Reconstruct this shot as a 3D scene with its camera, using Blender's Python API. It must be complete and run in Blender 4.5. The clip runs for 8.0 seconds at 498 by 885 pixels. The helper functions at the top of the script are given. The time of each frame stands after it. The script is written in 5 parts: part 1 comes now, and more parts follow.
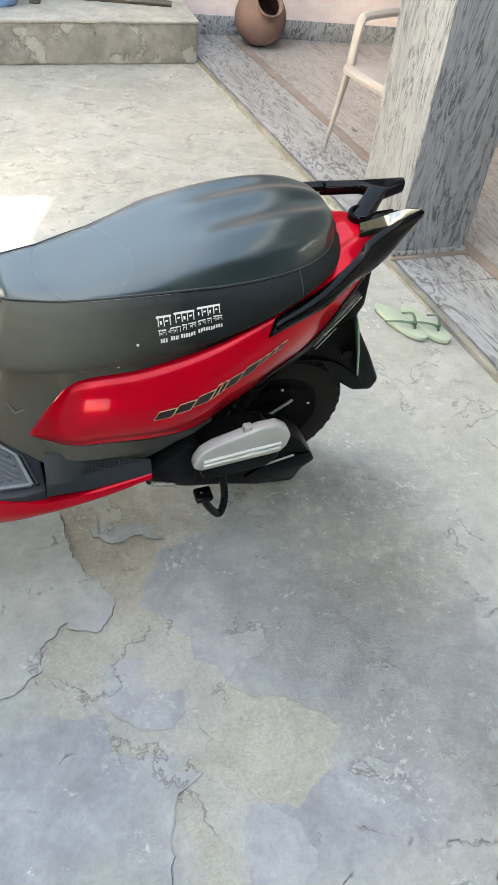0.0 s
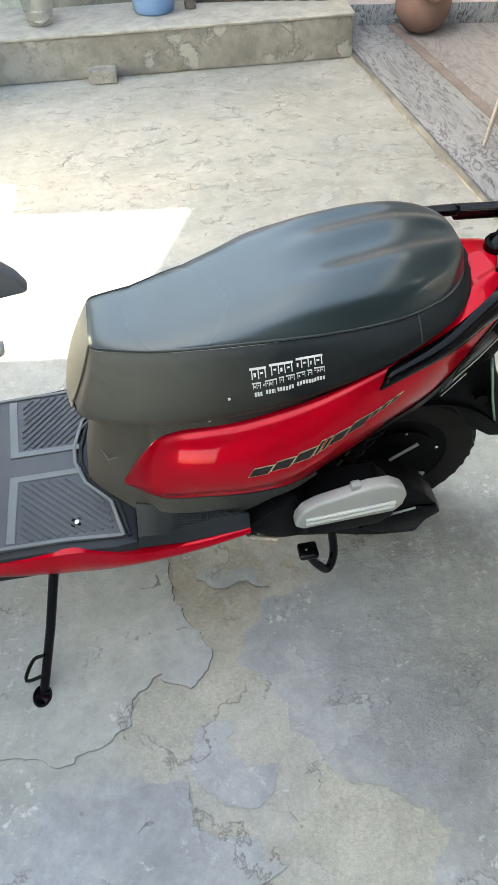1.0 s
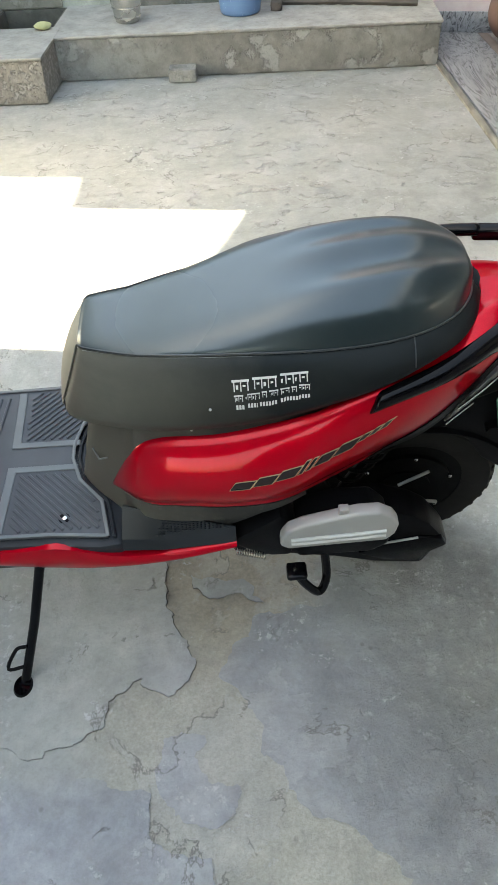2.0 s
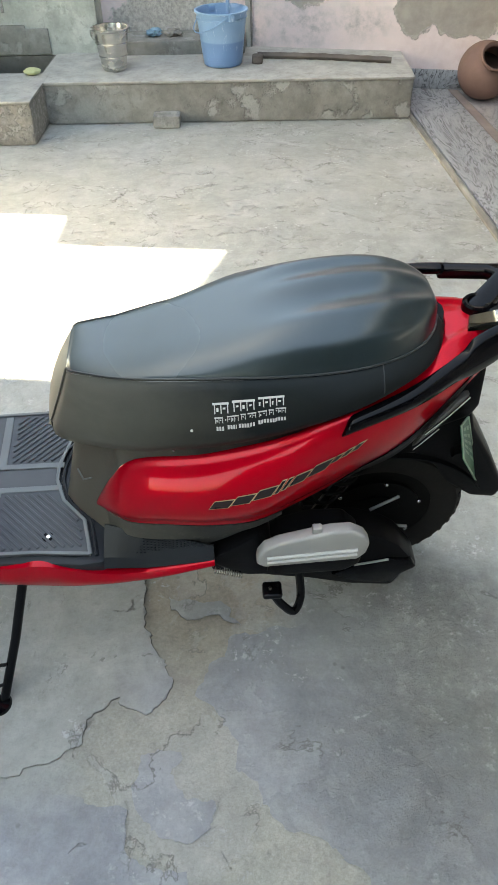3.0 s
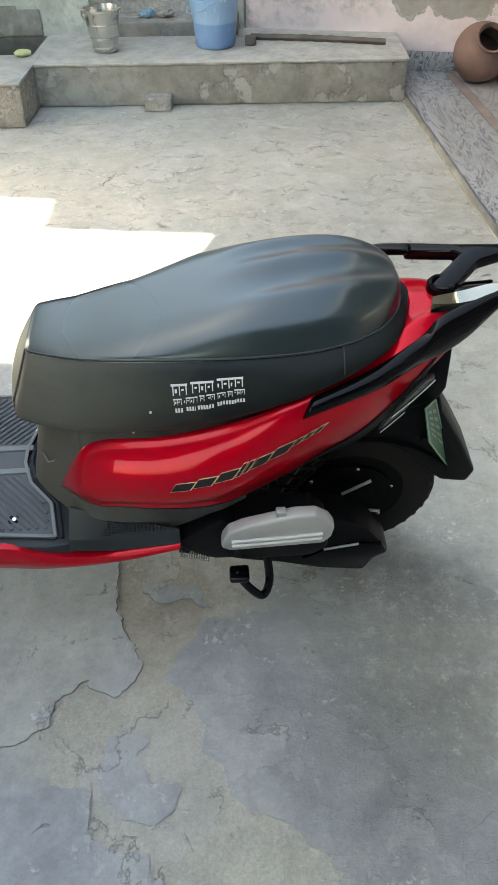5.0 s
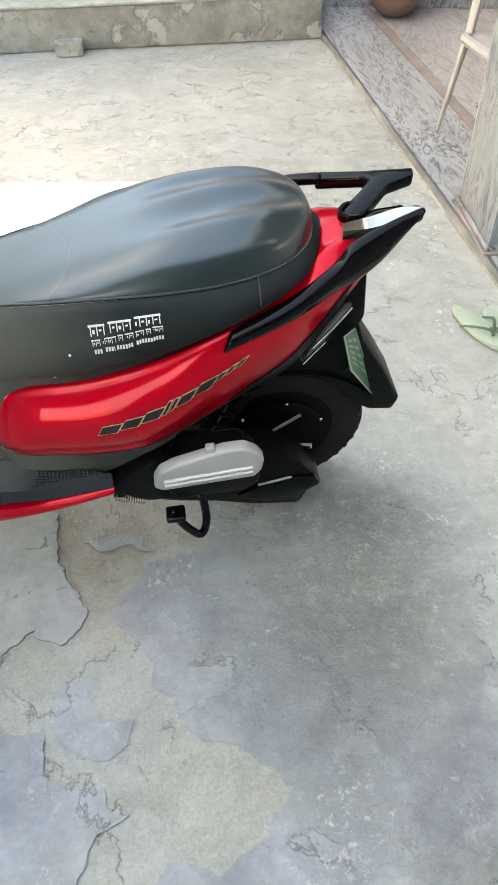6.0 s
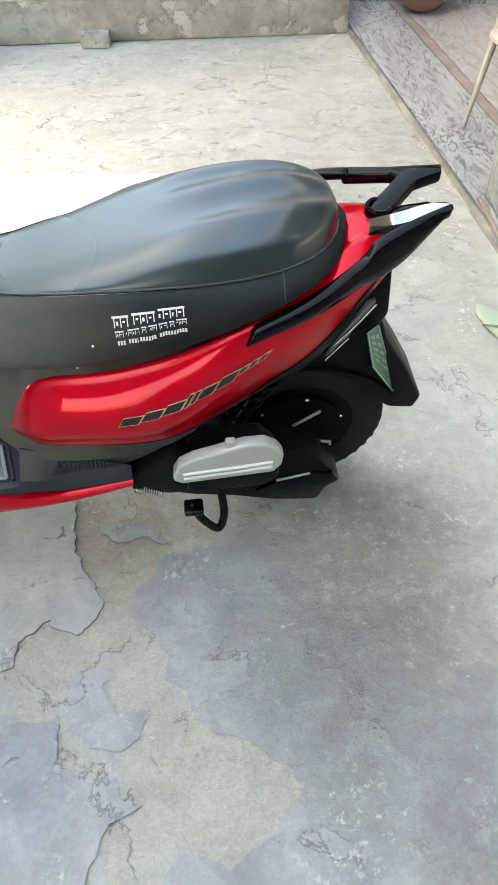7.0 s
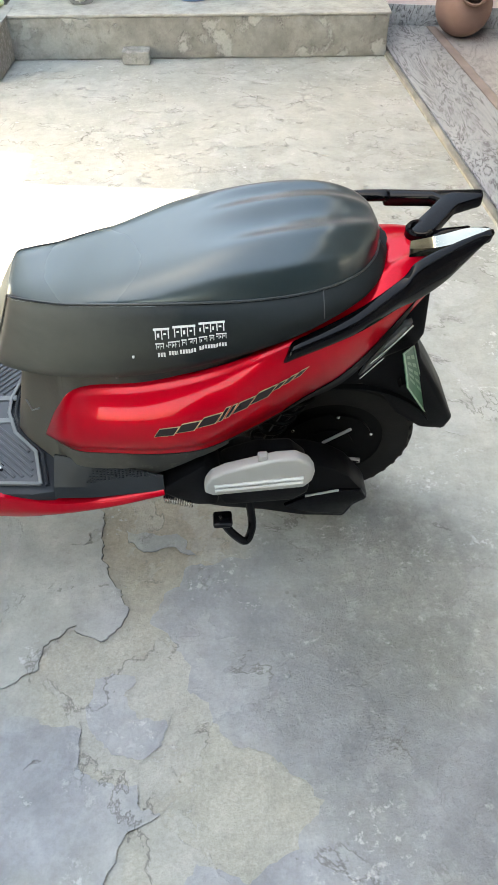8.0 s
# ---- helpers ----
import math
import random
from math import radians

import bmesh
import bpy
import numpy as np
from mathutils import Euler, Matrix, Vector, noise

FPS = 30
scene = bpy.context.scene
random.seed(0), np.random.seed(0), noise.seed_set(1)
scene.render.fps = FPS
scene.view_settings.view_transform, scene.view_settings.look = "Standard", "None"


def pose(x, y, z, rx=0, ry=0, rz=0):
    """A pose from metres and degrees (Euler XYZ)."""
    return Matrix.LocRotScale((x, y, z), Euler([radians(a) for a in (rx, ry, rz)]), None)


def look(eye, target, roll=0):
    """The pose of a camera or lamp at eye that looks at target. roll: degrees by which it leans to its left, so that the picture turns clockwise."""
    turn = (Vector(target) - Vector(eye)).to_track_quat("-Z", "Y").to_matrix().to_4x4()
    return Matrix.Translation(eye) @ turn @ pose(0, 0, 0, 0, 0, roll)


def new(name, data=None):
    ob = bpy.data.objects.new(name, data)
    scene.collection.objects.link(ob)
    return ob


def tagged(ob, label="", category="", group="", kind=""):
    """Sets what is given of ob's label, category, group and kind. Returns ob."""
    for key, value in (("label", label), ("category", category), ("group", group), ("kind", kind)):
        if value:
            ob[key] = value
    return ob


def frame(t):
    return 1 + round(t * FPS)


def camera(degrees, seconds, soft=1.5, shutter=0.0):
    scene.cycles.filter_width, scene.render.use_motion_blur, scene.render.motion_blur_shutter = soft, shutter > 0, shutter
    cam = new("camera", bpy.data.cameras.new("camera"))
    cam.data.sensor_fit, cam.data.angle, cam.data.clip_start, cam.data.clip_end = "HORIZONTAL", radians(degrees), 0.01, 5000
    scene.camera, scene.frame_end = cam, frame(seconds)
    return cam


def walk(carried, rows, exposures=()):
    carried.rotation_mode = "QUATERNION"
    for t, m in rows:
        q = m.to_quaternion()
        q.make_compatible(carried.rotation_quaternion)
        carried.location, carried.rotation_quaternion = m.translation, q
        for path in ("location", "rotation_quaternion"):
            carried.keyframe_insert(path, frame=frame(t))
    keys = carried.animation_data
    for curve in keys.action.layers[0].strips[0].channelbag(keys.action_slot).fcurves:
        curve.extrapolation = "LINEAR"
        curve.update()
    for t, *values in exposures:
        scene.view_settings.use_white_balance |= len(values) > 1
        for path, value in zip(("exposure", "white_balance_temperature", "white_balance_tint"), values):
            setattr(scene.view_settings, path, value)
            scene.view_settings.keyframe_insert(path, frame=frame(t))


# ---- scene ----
cam = camera(38.0, 8.0, 0.85)
PATH = [
    (0, (-1.526, 0.303, 1.434), (-0.993, 1.63, 0.036), 6.9),
    (0.5, (-1.497, 0.395, 1.443), (-1.034, 1.719, 0.018), 4.6),
    (0.8, (-1.429, 0.438, 1.428), (-1.179, 1.808, -0.008), -1.1),
    (0.9, (-1.421, 0.443, 1.421), (-1.241, 1.851, 0.012), -2.4),
    (1, (-1.389, 0.463, 1.423), (-1.279, 1.86, -0.005), -3.1),
    (2.3, (-1.226, 0.494, 1.403), (-1.324, 1.914, -0.003), -3.6),
    (2.5, (-1.216, 0.478, 1.421), (-1.296, 1.932, 0.05), -2.5),
    (3, (-1.241, 0.425, 1.43), (-1.267, 1.91, 0.091), -1.3),
    (3.5, (-1.261, 0.404, 1.436), (-1.298, 1.9, 0.11), 0.5),
    (4, (-1.233, 0.417, 1.428), (-1.309, 1.886, 0.073), -0.6),
    (4.5, (-1.203, 0.419, 1.43), (-1.307, 1.905, 0.095), -1.2),
    (5, (-1.169, 0.427, 1.415), (-1.206, 1.889, 0.051), -1.4),
    (5.2, (-1.15, 0.42, 1.413), (-1.098, 1.868, 0.034), -0.6),
    (6.3, (-1.132, 0.386, 1.394), (-1.03, 1.749, -0.066), -1.3),
    (6.5, (-1.137, 0.386, 1.394), (-1.057, 1.756, -0.061), -1.4),
    (7, (-1.142, 0.391, 1.394), (-1.082, 1.759, -0.064), -1.2),
    (7.5, (-1.147, 0.389, 1.398), (-1.081, 1.775, -0.042), -0.7),
    (8, (-1.168, 0.383, 1.403), (-1.158, 1.782, -0.027), -0.5),
]
walk(cam, [(t, look(eye, target, roll)) for t, eye, target, roll in PATH],
     [(t, 3.42 + e, k + 60, g - 0.2) for t, e, k, g in ((0.0, 0.10, 8550, 4), (0.5, 0.18, 8550, 4), (1.0, 0.0, 8550, 3), (2.5, -0.36, 8400, 2.4), (3.5, -0.30, 8400, 2.4), (4.5, -0.34, 8400, 2.4),
                                             (5.0, -0.40, 8350, 2), (5.3, -0.3, 8400, 2.5), (6.3, 0.22, 8600, 4), (7.0, 0.2, 8500, 3.5), (8.0, 0.12, 8550, 4))])

# ---- world, sun and large lights ----
SUN_ELEV, SUN_AZ = 35.0, -5.7          # light travels towards +x, a little towards -y
world = bpy.data.worlds.new("sky")
scene.world = world
world.use_nodes = True
wn = world.node_tree
sky = wn.nodes.new("ShaderNodeTexSky")
sky.sky_type, sky.sun_disc = "NISHITA", False
sky.sun_elevation, sky.sun_rotation = radians(SUN_ELEV), radians(-90 + SUN_AZ)
sky.air_density, sky.dust_density, sky.ozone_density = 1.0, 3.0, 1.0
wn.nodes["Background"].inputs[1].default_value = 0.15
wn.links.new(sky.outputs[0], wn.nodes["Background"].inputs[0])
sun_data = bpy.data.lights.new("sun", "SUN")
sun_data.energy, sun_data.angle, sun_data.color = 5.0, radians(0.5), (1.0, 0.97, 0.93)
sun = new("sun", sun_data)
_d = Vector((math.cos(radians(SUN_ELEV)) * math.cos(radians(SUN_AZ)), math.cos(radians(SUN_ELEV)) * math.sin(radians(SUN_AZ)), -math.sin(radians(SUN_ELEV))))
sun.matrix_world = look((-8, 3, 9), Vector((-8, 3, 9)) + _d)


# ---- materials ----
class Mat:
    """A node material: self.n() adds a node, self.l() links."""

    def __init__(self, name):
        self.m = bpy.data.materials.new(name)
        self.m.use_nodes = True
        self.t = self.m.node_tree
        self.b = self.t.nodes["Principled BSDF"]
        self.co = self.t.nodes.new("ShaderNodeTexCoord").outputs["Object"]

    def n(self, kind, operation="", feature="", data_type="", blend_type="", vector_type=""):
        node = self.t.nodes.new("ShaderNode" + kind)
        if operation:
            node.operation = operation
        if feature:
            node.feature = feature
        if data_type:
            node.data_type = data_type
        if blend_type:
            node.blend_type = blend_type
        if vector_type:
            node.vector_type = vector_type
        return node

    def put(self, sock, v):
        if isinstance(v, bpy.types.NodeSocket):
            self.t.links.new(v, sock)
        else:
            sock.default_value = (*v, 1.0) if isinstance(v, tuple) and len(v) == 3 and len(sock.default_value) == 4 else v

    def noise(self, scale, detail=4.0, rough=0.55, distort=0.0, co=None, stretch=None):
        node = self.n("TexNoise")
        co = co or self.co
        if stretch:
            mp = self.n("Mapping")
            mp.inputs["Scale"].default_value = stretch
            self.put(mp.inputs[0], co)
            co = mp.outputs[0]
        self.put(node.inputs["Vector"], co)
        node.inputs["Scale"].default_value, node.inputs["Detail"].default_value = scale, detail
        node.inputs["Roughness"].default_value, node.inputs["Distortion"].default_value = rough, distort
        return node.outputs[0]

    def vor(self, scale, feature="F1", co=None):
        node = self.n("TexVoronoi", feature=feature)
        self.put(node.inputs["Vector"], co or self.co)
        node.inputs["Scale"].default_value = scale
        return node.outputs[0]

    def ramp(self, v, a, b, lo=0.0, hi=1.0):
        node = self.n("MapRange")
        for k, x in enumerate((v, a, b, lo, hi)):
            self.put(node.inputs[k], x)
        return node.outputs[0]

    def math(self, op, a, b=0.0):
        node = self.n("Math", operation=op)
        self.put(node.inputs[0], a)
        self.put(node.inputs[1], b)
        return node.outputs[0]

    def mix(self, f, a, b, mode="MIX"):
        node = self.n("Mix", data_type="RGBA", blend_type=mode)
        self.put(node.inputs[0], f)
        self.put(node.inputs[6], a)
        self.put(node.inputs[7], b)
        return node.outputs[2]

    def bump(self, h, strength=0.3, dist=0.01, under=None):
        node = self.n("Bump")
        node.inputs["Strength"].default_value, node.inputs["Distance"].default_value = strength, dist
        self.put(node.inputs["Height"], h)
        if under is not None:
            self.put(node.inputs["Normal"], under)
        return node.outputs[0]

    def blob(self, x, y, rx, ry, turn=0.0):
        """1 at the middle of an ellipse on the plan, 0 on its outline."""
        mp = self.n("Mapping", vector_type="TEXTURE")
        mp.inputs["Location"].default_value = (x, y, 0)
        mp.inputs["Rotation"].default_value = (0, 0, radians(turn))
        mp.inputs["Scale"].default_value = (rx, ry, 1000)
        self.put(mp.inputs[0], self.co)
        ln = self.n("VectorMath", operation="LENGTH")
        self.put(ln.inputs[0], mp.outputs[0])
        return self.math("SUBTRACT", 1.0, ln.outputs["Value"])

    def out(self, color=None, rough=None, metal=None, normal=None, **more):
        for key, v in (("Base Color", color), ("Roughness", rough), ("Metallic", metal), ("Normal", normal)):
            if v is not None:
                self.put(self.b.inputs[key], v)
        for key, v in more.items():
            self.put(self.b.inputs[key.replace("_", " ")], v)
        return self.m


def paint(name, color, rough=0.4, vary=0.15, grain=60.0, bump=0.05, coat=0.0, metal=0.0, gloss=0.5):
    m = Mat(name)
    big, fine = m.noise(5.0, 5), m.noise(grain, 3)
    dark = tuple(c * (1 - vary) for c in color)
    light = tuple(min(1.0, c * (1 + vary)) for c in color)
    c = m.mix(m.ramp(big, 0.3, 0.7), dark, light)
    r = m.ramp(m.noise(11.0, 5), 0.3, 0.7, max(0.02, rough - 0.07), min(1.0, rough + 0.1))
    return m.out(c, r, metal, m.bump(fine, bump, 0.002), Coat_Weight=coat, Coat_Roughness=0.06, Specular_IOR_Level=gloss)


def concrete(name, base, stain, bump=0.5, scale=1.0, flaky=0.5, peel=None):
    """Old cement plaster: blotches, flaked scabs with lit and dark edges, damp stains, pits and grain."""
    m = Mat(name)
    big, mid, fine = m.noise(2.6 * scale, 7, 0.65), m.noise(9 * scale, 8, 0.68), m.noise(90 * scale, 4, 0.7)
    fl_n = m.noise(5.5 * scale, 9, 0.62)
    flake = m.ramp(fl_n, 0.535, 0.590)
    rim = m.math("MULTIPLY", m.ramp(fl_n, 0.530, 0.556), m.ramp(fl_n, 0.580, 0.560))
    c = m.mix(m.ramp(big, 0.36, 0.64), base, stain)
    c = m.mix(m.ramp(mid, 0.40, 0.66, 0.0, 0.62), c, tuple(x * 0.52 for x in base))
    c = m.mix(m.math("MULTIPLY", flake, flaky), c, peel or tuple(min(1, x * 1.30) for x in stain))
    c = m.mix(m.math("MULTIPLY", rim, 0.12 * flaky), c, tuple(x * 0.32 for x in base))
    c = m.mix(m.ramp(m.noise(24 * scale, 6, 0.7), 0.56, 0.68, 0.0, 0.45), c, tuple(x * 0.45 for x in base))
    c = m.mix(m.ramp(fine, 0.35, 0.7, 0.0, 0.28), c, tuple(x * 0.55 for x in stain))
    nrm = m.bump(fine, 0.3 * bump, 0.004)
    nrm = m.bump(m.math("SUBTRACT", 1.0, flake), 1.2 * bump, 0.006, nrm)
    nrm = m.bump(mid, 0.7 * bump, 0.012, nrm)
    return m.out(c, 0.85, 0.0, nrm)


def floor_material(name, sandy):
    """Worn cement screed: smooth skin in greys and beiges, small chips, pits and a few hairline cracks; sandy: also the part where the skin has come off."""
    m = Mat(name)
    wob = m.noise(3.2, 7, 0.6)
    wob2 = m.noise(12.0, 6, 0.62)
    edge = m.math("ADD", m.math("MULTIPLY", m.math("SUBTRACT", wob, 0.5), 2.6), m.math("MULTIPLY", m.math("SUBTRACT", wob2, 0.5), 1.3))

    def zone(blobs, soft):
        v = None
        for b in blobs:
            k = m.blob(*b)
            v = k if v is None else m.math("MAXIMUM", v, k)
        return m.ramp(m.math("ADD", v, m.math("MULTIPLY", edge, 0.8)), -0.5 * soft, 0.5 * soft)

    lilac = zone([(-1.22, 1.18, 0.27, 0.24, -35), (-1.02, 1.0, 0.24, 0.18, -30), (-1.41, 1.0, 0.16, 0.18, 0), (-1.66, 0.82, 0.34, 0.20, 10), (-1.15, 0.68, 0.34, 0.14, 0), (-0.72, 0.86, 0.24, 0.16, 20)], 0.75)
    beige = zone([(-1.55, 3.45, 0.25, 0.14, 0), (-0.9, 4.1, 0.6, 0.25, 0), (-1.75, 1.55, 0.35, 0.25, 0), (-2.2, 4.2, 0.4, 0.2, 0), (-0.45, 1.6, 0.2, 0.5, 0)], 1.4)
    big, mid, fine = m.noise(1.4, 10, 0.70), m.noise(4.5, 10, 0.72), m.noise(130.0, 4, 0.7)
    rough_zone = zone([(-0.86, 1.12, 0.22, 0.34, -15), (-0.80, 1.42, 0.20, 0.14, 0), (-0.72, 0.72, 0.14, 0.25, 0)], 0.9)
    speck = m.noise(38.0, 6, 0.72)
    far = zone([(-1.0, 4.1, 1.9, 1.5, 0)], 0.8)
    chip_n = m.math("ADD", m.noise(10.0, 10, 0.68, 0.3, stretch=(0.8, 1.25, 1.0)), m.math("ADD", m.math("MULTIPLY", m.math("SUBTRACT", far, 1.0), 0.12), m.math("MULTIPLY", m.math("SUBTRACT", m.noise(1.9, 3), 0.54), 0.30)))
    chip = m.ramp(chip_n, 0.578, 0.612)
    chip_rim = m.math("MULTIPLY", m.math("MULTIPLY", m.ramp(chip_n, 0.566, 0.580), m.ramp(chip_n, 0.598, 0.584)), m.ramp(m.noise(9.0, 3), 0.45, 0.58))
    sprinkle = m.math("MULTIPLY", m.ramp(m.noise(42.0, 6, 0.72), 0.56, 0.62), m.ramp(m.noise(4.5, 5, 0.62), 0.52, 0.64))
    # hairline cracks along the borders of large warped cells, broken off here and there
    nz = m.n("TexNoise")
    nz.inputs["Scale"].default_value, nz.inputs["Detail"].default_value = 2.6, 7.0
    m.put(nz.inputs["Vector"], m.co)
    sc = m.n("VectorMath", operation="SCALE")
    m.put(sc.inputs[0], nz.outputs[1])
    sc.inputs["Scale"].default_value = 0.8
    warp = m.n("VectorMath", operation="ADD")
    m.put(warp.inputs[0], m.co)
    m.put(warp.inputs[1], sc.outputs[0])
    crack = m.ramp(m.vor(1.3, "DISTANCE_TO_EDGE", warp.outputs[0]), 0.0, 0.006, 1.0, 0.0)
    crack = m.math("MULTIPLY", crack, m.ramp(m.noise(2.7, 5, 0.65), 0.555, 0.60))
    c = m.mix(m.ramp(big, 0.36, 0.64), (0.356, 0.366, 0.340), (0.405, 0.408, 0.376))
    c = m.mix(m.ramp(mid, 0.36, 0.66, 0.0, 0.40), c, (0.265, 0.272, 0.255))
    cloud = m.noise(8.0, 9, 0.74)
    c = m.mix(m.ramp(cloud, 0.54, 0.70, 0.0, 0.36), c, (0.50, 0.495, 0.465))
    c = m.mix(m.ramp(cloud, 0.45, 0.33, 0.0, 0.30), c, (0.235, 0.235, 0.22))
    scab = m.noise(30.0, 8, 0.75)
    c = m.mix(m.math("MULTIPLY", rough_zone, m.ramp(scab, 0.42, 0.56, 0.60, 0.20)), c, (0.235, 0.240, 0.232))
    c = m.mix(m.math("MULTIPLY", rough_zone, m.ramp(scab, 0.58, 0.63, 0.0, 0.75)), c, (0.54, 0.54, 0.52))
    c = m.mix(m.math("MULTIPLY", lilac, 0.88), c, m.mix(m.ramp(cloud, 0.36, 0.64), (0.228, 0.236, 0.262), (0.345, 0.355, 0.382)))
    # scooter's soft shadow by the rear wheel, put into the floor colour
    shade_and_damp = zone([(-0.98, 1.33, 0.36, 0.20, -10), (-0.92, 1.08, 0.26, 0.26, 0)], 1.3)
    # shade beside verandah and platform, painted as darker cement
    verandah_shade = zone([(-0.45, 3.3, 0.45, 1.3, 5), (-0.9, 4.5, 0.9, 0.3, 0)], 1.6)
    c = m.mix(m.math("MULTIPLY", verandah_shade, 0.50), c, (0.245, 0.250, 0.232))
    c = m.mix(m.math("MULTIPLY", shade_and_damp, 0.46), c, (0.175, 0.182, 0.175))
    c = m.mix(m.math("MULTIPLY", beige, 0.28), c, (0.455, 0.435, 0.385))
    c = m.mix(m.ramp(m.noise(3.0, 5, 0.6), 0.52, 0.66, 0.0, 0.35), c, (0.46, 0.46, 0.45))
    c = m.mix(m.math("MULTIPLY", chip, 0.32), c, (0.50, 0.49, 0.455))
    c = m.mix(m.math("MULTIPLY", sprinkle, 0.75), c, (0.62, 0.62, 0.61))
    if sandy:
        sand = zone([(-1.40, 1.42, 0.24, 0.26, 20), (-1.46, 1.12, 0.20, 0.26, -20), (-1.33, 0.95, 0.26, 0.26, 0), (-1.20, 0.82, 0.30, 0.24, -35)], 0.5)
        sandc = m.mix(m.ramp(m.noise(150.0, 3, 0.8), 0.32, 0.68), (0.322, 0.310, 0.260), (0.442, 0.428, 0.368))
        earth = m.mix(m.ramp(m.noise(110.0, 4, 0.8), 0.32, 0.68), (0.265, 0.225, 0.165), (0.400, 0.350, 0.272))
        sandc = m.mix(zone([(-1.38, 1.44, 0.30, 0.17, 10)], 1.2), sandc, earth)
        c = m.mix(m.math("MULTIPLY", sand, 0.88), c, sandc)
    web = m.ramp(m.vor(9.0, "DISTANCE_TO_EDGE", warp.outputs[0]), 0.0, 0.035, 1.0, 0.0)
    web = m.math("MULTIPLY", m.math("MULTIPLY", web, rough_zone), m.ramp(m.noise(7.0, 5, 0.65), 0.53, 0.60))
    c = m.mix(m.math("MULTIPLY", web, 0.20), c, (0.14, 0.138, 0.125))
    c = m.mix(m.math("MULTIPLY", crack, 0.85), c, (0.09, 0.085, 0.07))
    c = m.mix(m.math("MULTIPLY", chip_rim, 0.26), c, (0.13, 0.125, 0.105))
    c = m.mix(m.ramp(speck, 0.50, 0.70, 0.0, 0.26), c, (0.215, 0.212, 0.190))
    peel_n = m.noise(3.3, 10, 0.62, 0.4)
    peel = m.ramp(peel_n, 0.535, 0.545)
    peel_rim = m.math("MULTIPLY", m.math("MULTIPLY", m.ramp(peel_n, 0.526, 0.534), m.ramp(peel_n, 0.545, 0.536)), m.ramp(m.noise(6.0, 4), 0.50, 0.56))
    c = m.mix(m.math("MULTIPLY", peel, 0.22), c, (0.46, 0.465, 0.46))
    c = m.mix(m.math("MULTIPLY", peel_rim, 0.72), c, (0.13, 0.128, 0.115))
    flecks = m.math("MULTIPLY", m.ramp(m.noise(55.0, 7, 0.75), 0.55, 0.60), m.ramp(m.noise(9.0, 4, 0.6), 0.60, 0.66))
    c = m.mix(m.math("MULTIPLY", flecks, 0.75), c, (0.56, 0.57, 0.575))
    tex, smear = m.noise(15.0, 11, 0.78), m.noise(5.0, 9, 0.68, 1.6)
    c = m.mix(1.0, c, m.mix(m.ramp(tex, 0.36, 0.62), (0.93, 0.93, 0.93), (1.09, 1.09, 1.09)), "MULTIPLY")
    c = m.mix(1.0, c, m.mix(m.ramp(smear, 0.36, 0.64), (0.91, 0.91, 0.91), (1.11, 1.11, 1.11)), "MULTIPLY")
    dots = m.math("MULTIPLY", m.ramp(m.vor(16.0), 0.10, 0.05), m.ramp(m.noise(5.0, 4), 0.50, 0.60))
    c = m.mix(m.math("MULTIPLY", dots, 0.4), c, (0.10, 0.095, 0.08))
    c = m.mix(m.ramp(fine, 0.48, 0.72, 0.0, 0.22), c, (0.18, 0.175, 0.16))
    nrm = m.bump(fine, 0.25, 0.002)
    nrm = m.bump(speck, 0.22, 0.004, nrm)
    nrm = m.bump(tex, 0.28, 0.010, nrm)
    nrm = m.bump(mid, 0.30, 0.014, nrm)
    nrm = m.bump(cloud, 0.25, 0.012, nrm)
    if sandy:
        nrm = m.bump(m.noise(150.0, 3, 0.8), 0.35, 0.004, nrm)
    nrm = m.bump(m.math("SUBTRACT", 1.0, chip), 0.8, 0.007, nrm)
    nrm = m.bump(m.math("MULTIPLY", scab, rough_zone), 0.7, 0.012, nrm)
    nrm = m.bump(sprinkle, 0.4, 0.004, nrm)
    nrm = m.bump(peel, 0.35, 0.004, nrm)
    nrm = m.bump(flecks, 0.5, 0.004, nrm)
    nrm = m.bump(m.math("SUBTRACT", 1.0, web), 0.4, 0.004, nrm)
    nrm = m.bump(m.math("SUBTRACT", 1.0, crack), 0.8, 0.005, nrm)
    r = m.math("ADD", 0.42, m.math("ADD", m.math("MULTIPLY", chip, 0.2), m.math("MULTIPLY", mid, 0.35)))
    return m.out(c, r, 0.0, nrm)


